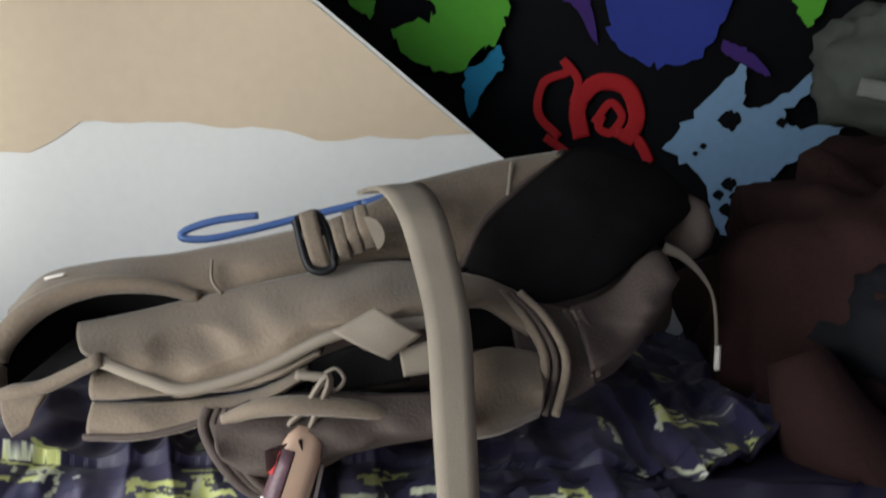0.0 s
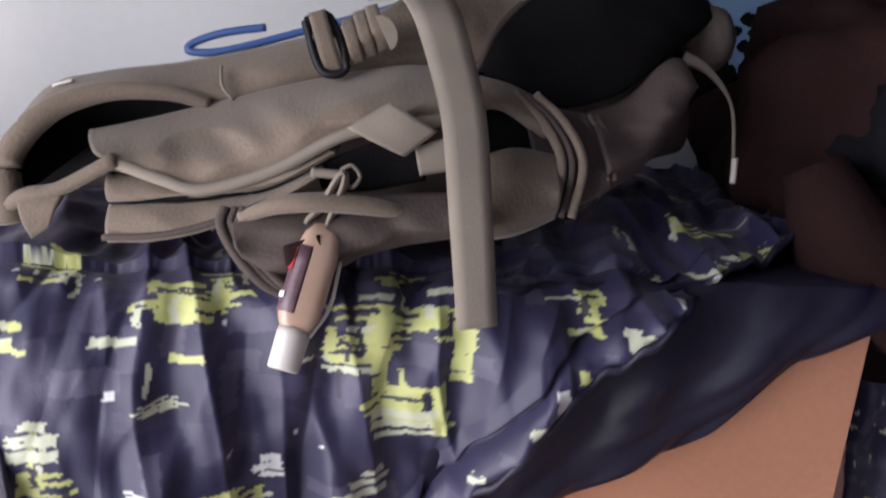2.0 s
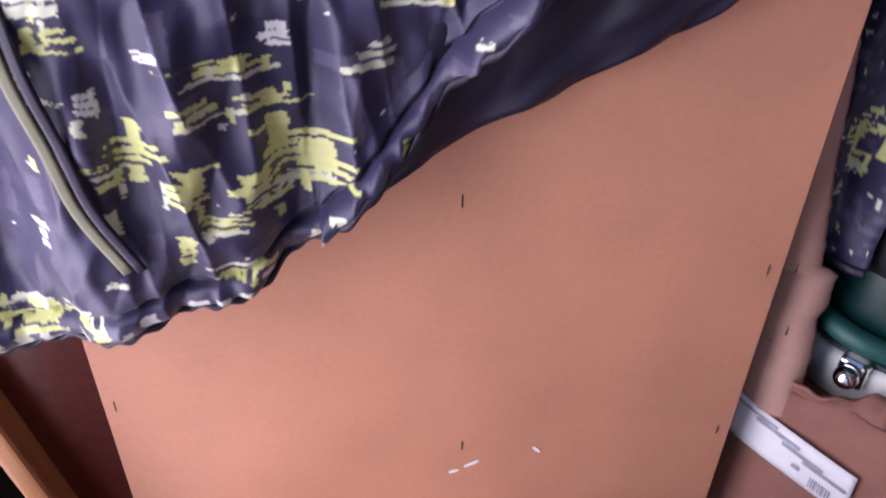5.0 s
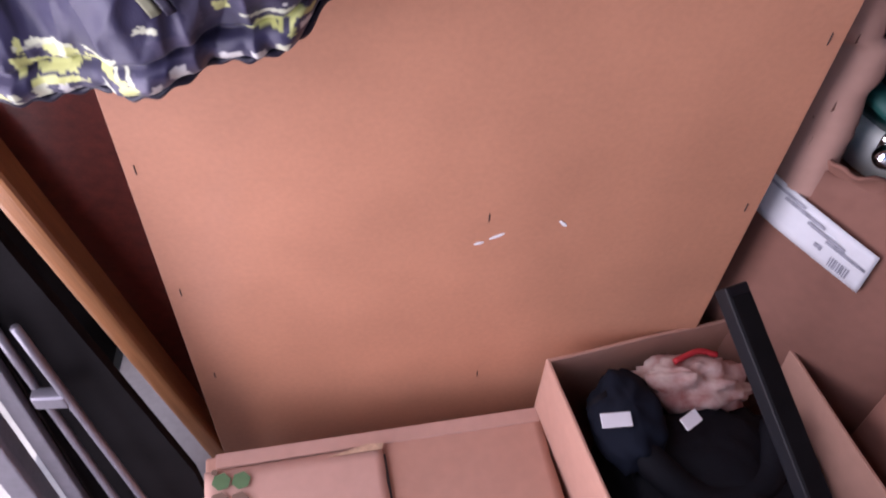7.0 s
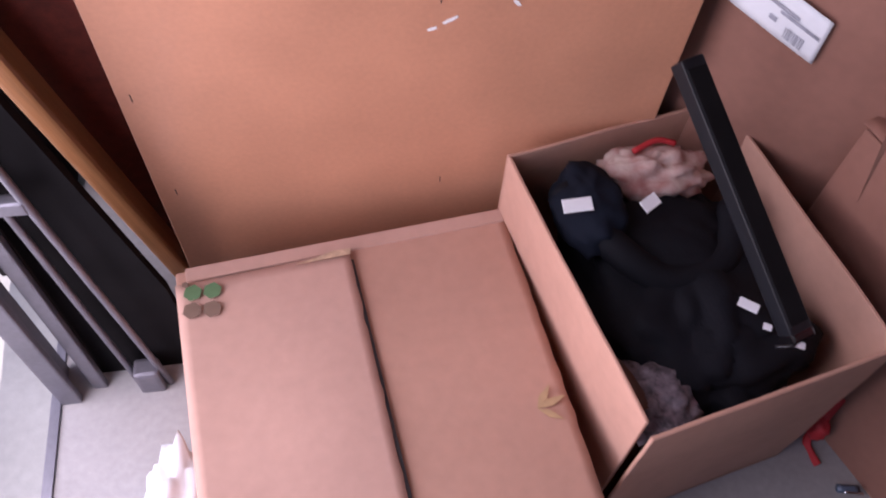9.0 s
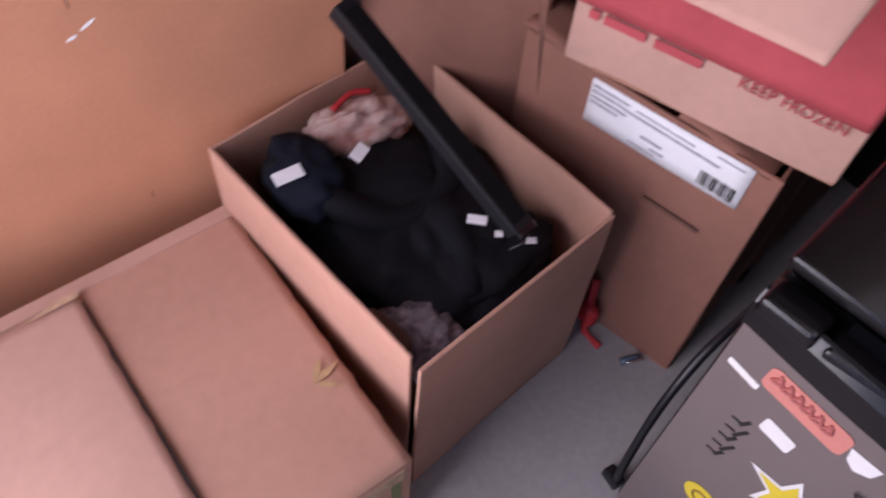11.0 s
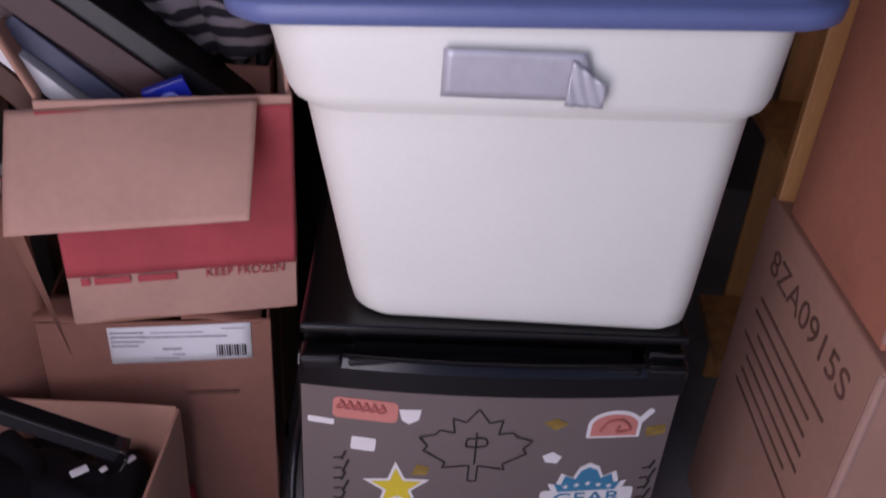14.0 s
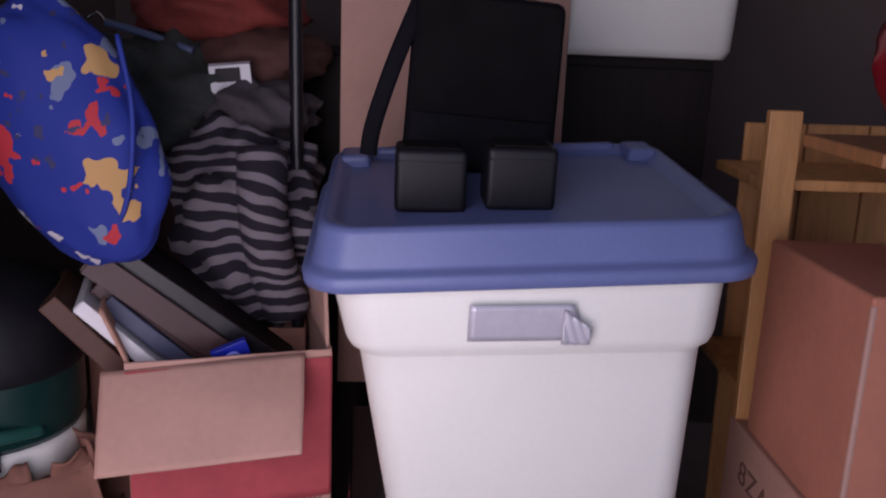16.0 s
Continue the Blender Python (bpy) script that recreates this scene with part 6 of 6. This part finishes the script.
# ---- heap of clothes, cushion and odds beyond the cartons ----
def striped_material(name):
    m = bpy.data.materials.new(name)
    m.use_nodes = True
    nt = m.node_tree
    b = nt.nodes["Principled BSDF"]
    tc = nt.nodes.new("ShaderNodeTexCoord")
    n = nt.nodes.new("ShaderNodeTexNoise")
    n.inputs["Scale"].default_value = 5
    mx = nt.nodes.new("ShaderNodeVectorMath")
    mx.operation = 'MULTIPLY_ADD'
    mx.inputs[1].default_value = (0, 0, 0.13)
    nt.links.new(tc.outputs["Object"], n.inputs["Vector"])
    nt.links.new(n.outputs["Color"], mx.inputs[0])
    nt.links.new(tc.outputs["Object"], mx.inputs[2])
    w = nt.nodes.new("ShaderNodeTexWave")
    w.bands_direction = 'Z'
    w.inputs["Scale"].default_value, w.inputs["Distortion"].default_value = 10.0, 3.5
    nt.links.new(mx.outputs[0], w.inputs["Vector"])
    r = nt.nodes.new("ShaderNodeValToRGB")
    r.color_ramp.interpolation = 'CONSTANT'
    r.color_ramp.elements[0].color, r.color_ramp.elements[1].color = (0.010, 0.007, 0.014, 1), (0.17, 0.15, 0.17, 1)
    r.color_ramp.elements[1].position = 0.60
    nt.links.new(w.outputs["Color"], r.inputs[0])
    nt.links.new(r.outputs[0], b.inputs["Base Color"])
    b.inputs["Roughness"].default_value = 0.9
    return m


hc = open_carton("clothes_carton", "tall brown carton under the heap of clothes, shade put into its colour", (0.985, 0.86, 0), -76, 0.40, 0.30, 0.80, M_card_brown_shaded, M_card_in)
st = thing("striped_shirt", "navy and grey striped knit shirt heaped over other clothes", "shirt")
part("cloth", soft_cloth((0.965, 0.80, 0.985), (0.30, 0.36, 0.46), 6.0, 0.18, 2.0, 64, 40, 0, None, 0.3), striped_material("navy_grey_stripes"), st, smooth=True)
part("sleeve", tube([(0.86, 0.70, 1.14), (0.83, 0.69, 1.04), (0.85, 0.68, 0.93), (0.88, 0.66, 0.84)], 0.045, 8, 14), striped_material("navy_grey_stripes_sleeve"), st, smooth=True)
dk = thing("dark_clothes", "heap of dark grey and green clothes behind the carton", "clothes")
part("cloth", soft_cloth((1.04, 0.98, 1.19), (0.36, 0.42, 0.28), 14.0, 0.28, 2.4, 56, 34, 0, None, 0.3), material("dark_grey_green", (0.035, 0.042, 0.040), 0.85, vary=0.5), dk, smooth=True)
part("cloth", soft_cloth((1.00, 0.76, 1.20), (0.22, 0.22, 0.12), 31.0, 0.3, 2.4), material("grey_lilac_cloth", (0.075, 0.062, 0.072), 0.9, vary=0.4), dk, smooth=True)
part("cloth", soft_cloth((0.98, 0.92, 0.92), (0.30, 0.36, 0.36), 41.0, 0.25, 2.0), M_maroon, dk, smooth=True)
rd = thing("red_garment", "red and brown garment folded on the heap of clothes", "garment")
part("cloth", soft_cloth((1.10, 0.88, 1.385), (0.26, 0.34, 0.14), 19.0, 0.22, 2.0), material("dull_red_cloth", (0.20, 0.028, 0.020), 0.85, vary=0.5), rd, smooth=True)
part("fold", soft_cloth((1.08, 0.78, 1.30), (0.20, 0.26, 0.12), 27.0, 0.22, 2.0), material("brown_cloth", (0.085, 0.032, 0.026), 0.85, vary=0.4), rd, smooth=True)
hg = thing("plastic_hanger", "slate-blue plastic hanger poking out of the clothes", "hanger")
part("arm", tube([(0.99, 1.06, 1.352), (0.98, 0.98, 1.335), (0.98, 0.88, 1.305)], 0.008, 8, 8), material("slate_blue_plastic", (0.08, 0.11, 0.20), 0.4), hg, smooth=True)
part("hook", tube([(0.99, 1.06, 1.352), (0.995, 1.08, 1.37), (0.99, 1.10, 1.36)], 0.003, 8, 8), M_chrome, hg, smooth=True)
bx = thing("white_box", "small white cardboard box with a dark window", "box", pose(0.95, 0.79, 1.232, 8, -6, -70))
part("body", block(0.075, 0.03, 0.055, (0, 0, 0), 0.002), M_paper, bx)
part("window", block(0.045, 0.002, 0.026, (-0.004, -0.0155, 0.024), 0.0005, 1), M_ink, bx)
po = thing("black_pole", "thin black pole leaning against the clothes", "pole")
part("pole", tube([(0.905, 0.645, 0.0), (0.925, 0.655, 0.7), (0.945, 0.668, 1.62)], 0.013, 6, 10), M_blackmetal, po, smooth=True)
part("cap", tube([(0.9045, 0.645, 0.0), (0.9052, 0.6453, 0.03)], 0.016, 3, 10), M_blackplastic, po, smooth=True)


def cartoon_material(name):
    """Bright blue cloth with red, yellow and pale patches in broken shapes."""
    m = bpy.data.materials.new(name)
    m.use_nodes = True
    nt = m.node_tree
    b = nt.nodes["Principled BSDF"]
    tc = nt.nodes.new("ShaderNodeTexCoord")
    last = None
    for k, (scale, lo, colour, off) in enumerate(((9.0, 0.61, (0.13, 0.17, 0.28), 1.0), (11.0, 0.63, (0.46, 0.27, 0.10), 4.0), (12.0, 0.63, (0.42, 0.025, 0.035), 9.0), (20.0, 0.65, (0.50, 0.48, 0.52), 14.0), (34.0, 0.66, (0.03, 0.03, 0.10), 22.0))):
        mp = nt.nodes.new("ShaderNodeMapping")
        mp.inputs["Location"].default_value = (off, off * 0.7, off * 1.3)
        nt.links.new(tc.outputs["Object"], mp.inputs[0])
        n = nt.nodes.new("ShaderNodeTexNoise")
        n.inputs["Scale"].default_value, n.inputs["Detail"].default_value = scale, 3.5
        nt.links.new(mp.outputs[0], n.inputs["Vector"])
        g = nt.nodes.new("ShaderNodeMath")
        g.operation = 'GREATER_THAN'
        g.inputs[1].default_value = lo
        nt.links.new(n.outputs[0], g.inputs[0])
        mix = nt.nodes.new("ShaderNodeMix")
        mix.data_type = 'RGBA'
        nt.links.new(g.outputs[0], mix.inputs[0])
        if last is None:
            mix.inputs[6].default_value = (0.006, 0.022, 0.22, 1)
        else:
            nt.links.new(last, mix.inputs[6])
        mix.inputs[7].default_value = (*colour, 1)
        last = mix.outputs[2]
    nt.links.new(last, b.inputs["Base Color"])
    b.inputs["Roughness"].default_value = 0.75
    return m


cu = thing("printed_cushion", "bright blue cushion with red and yellow cartoon-style patches", "cushion")
part("cover", soft_cloth((0.585, 0.90, 1.185), (0.13, 0.25, 0.42), 8.0, 0.10, 1.6, 48, 32, 0, pose(0, 0, 0, -24, 0, 10)), cartoon_material("blue_patch_print"), cu, smooth=True)
part("piping", tube([(0.56, 0.80, 1.33), (0.545, 0.775, 1.22), (0.555, 0.80, 1.08), (0.57, 0.87, 1.0)], 0.004, 8, 8), material("blue_piping", (0.01, 0.03, 0.25), 0.7), cu, smooth=True)

# ---- cartons and pine shelf on the far side of the fridge ----


def side_carton(name, label, corner, w, d, h, z, mat):
    """A closed carton; corner is the near corner on the fridge's side."""
    u = Vector((math.cos(radians(9)), math.sin(radians(9)), 0))
    v = Vector((math.sin(radians(9)), -math.cos(radians(9)), 0))
    ctr = Vector((*corner, 0)) + u * d / 2 + v * w / 2
    c = thing(name, label, "box", pose(ctr.x, ctr.y, z, 0, 0, 9))
    part("body", block(d, w, h, (0, 0, 0), 0.006, 3), mat, c)
    part("tape", block(d + 0.001, 0.05, 0.002, (0, 0, h - 0.001), 0, 1), M_card_edge, c, "paper tape along the seam")
    return c


ca = side_carton("printed_carton", "large brown carton with dark printed code", (0.559, -0.262), 0.50, 0.46, 0.655, 0.0, M_card)
lettering("printed_code", "8ZA0915S", 0.062, M_ink_brown, ca, pose(-0.01, 0.2504, 0.575, 90, 0, 180), "dark printed code", 1.25)
for k in range(7):
    part("print_bar", block(0.30 - 0.03 * (k % 3), 0.0006, 0.006, (0.0 + 0.02 * (k % 2), 0.2505, 0.50 - 0.028 * k), 0, 1), M_ink_brown, ca)
lettering("printed_code", "E", 0.07, M_ink, ca, pose(-0.2305, 0.19, 0.56, 90, 0, -90), "dark printed letter", 1.2)
part("worn_edge", block(0.012, 0.012, 0.64, (-0.2265, 0.2465, 0.01), 0.005, 2), M_card_pale, ca)
cb = side_carton("plain_carton", "plain orange-brown carton stacked on the printed carton", (0.598, -0.264), 0.44, 0.355, 0.365, 0.657, material("cardboard_red_brown", (0.48, 0.185, 0.115), 0.8, vary=0.2, scale=5, fine=60, bump=0.12))
part("worn_edge", block(0.008, 0.008, 0.34, (-0.1745, 0.217, 0.012), 0.003, 2), M_card_pale, cb, "pale worn corner")


def build_shelf():
    c = thing("pine_shelf", "orange pine shelf unit standing behind the cartons", "shelf", pose(1.005, -0.205, 0.0, 0, -0.8, -84))
    part("upright", block(0.058, 0.022, 1.245, (0.029, 0, 0), 0.003), M_pine, c)
    part("upright", block(0.058, 0.022, 1.245, (0.75, 0, 0), 0.003), M_pine, c)
    for k in range(5):
        part("back_board", block(0.128, 0.012, 1.16, (0.12 + 0.132 * k, 0.30, 0.04), 0.003), M_pine, c)
    for z in (0.25, 0.70, 1.10):
        part("shelf_board", block(0.76, 0.28, 0.02, (0.38, 0.15, z), 0.003), M_pine, c)
    part("top_board", block(0.72, 0.30, 0.022, (0.42, -0.165, 1.185), 0.004), M_oak_strip, c, "darker orange top board")


build_shelf()
rb = thing("red_bag", "glossy red and white wrapped bag on the pine shelf", "bag", pose(0.915, -0.42, 1.208, 0, 0, -70))
part("body", soft_cloth((0, 0, 0.13), (0.20, 0.16, 0.26), 12.0, 0.12, 2.0, 40, 26), material("red_gloss_film", (0.26, 0.012, 0.02), 0.25, vary=0.5, scale=14), rb, smooth=True)
part("white_band", tube([(-0.10, -0.05, 0.03), (-0.06, -0.075, 0.012), (0.0, -0.08, 0.01), (0.06, -0.07, 0.012)], 0.012, 8, 10), M_paper, rb, "white paper edge", smooth=True)
part("stripe", tube([(-0.095, -0.03, 0.04), (-0.10, -0.035, 0.14), (-0.08, -0.03, 0.22)], 0.010, 8, 8), M_ink, rb, smooth=True)

# pale cloth lying in the doorway
pc = thing("pale_cloth", "crumpled white cloth lying on the floor in the doorway", "cloth")
part("cloth", soft_cloth((-0.275, 0.60, 0.06), (0.10, 0.34, 0.14), 33.0, 0.25, 2.4), M_paper, pc, smooth=True)
part("fold", tube([(-0.31, 0.75, 0.02), (-0.30, 0.62, 0.03), (-0.31, 0.48, 0.02)], 0.02, 8, 8), M_paper, pc, smooth=True)
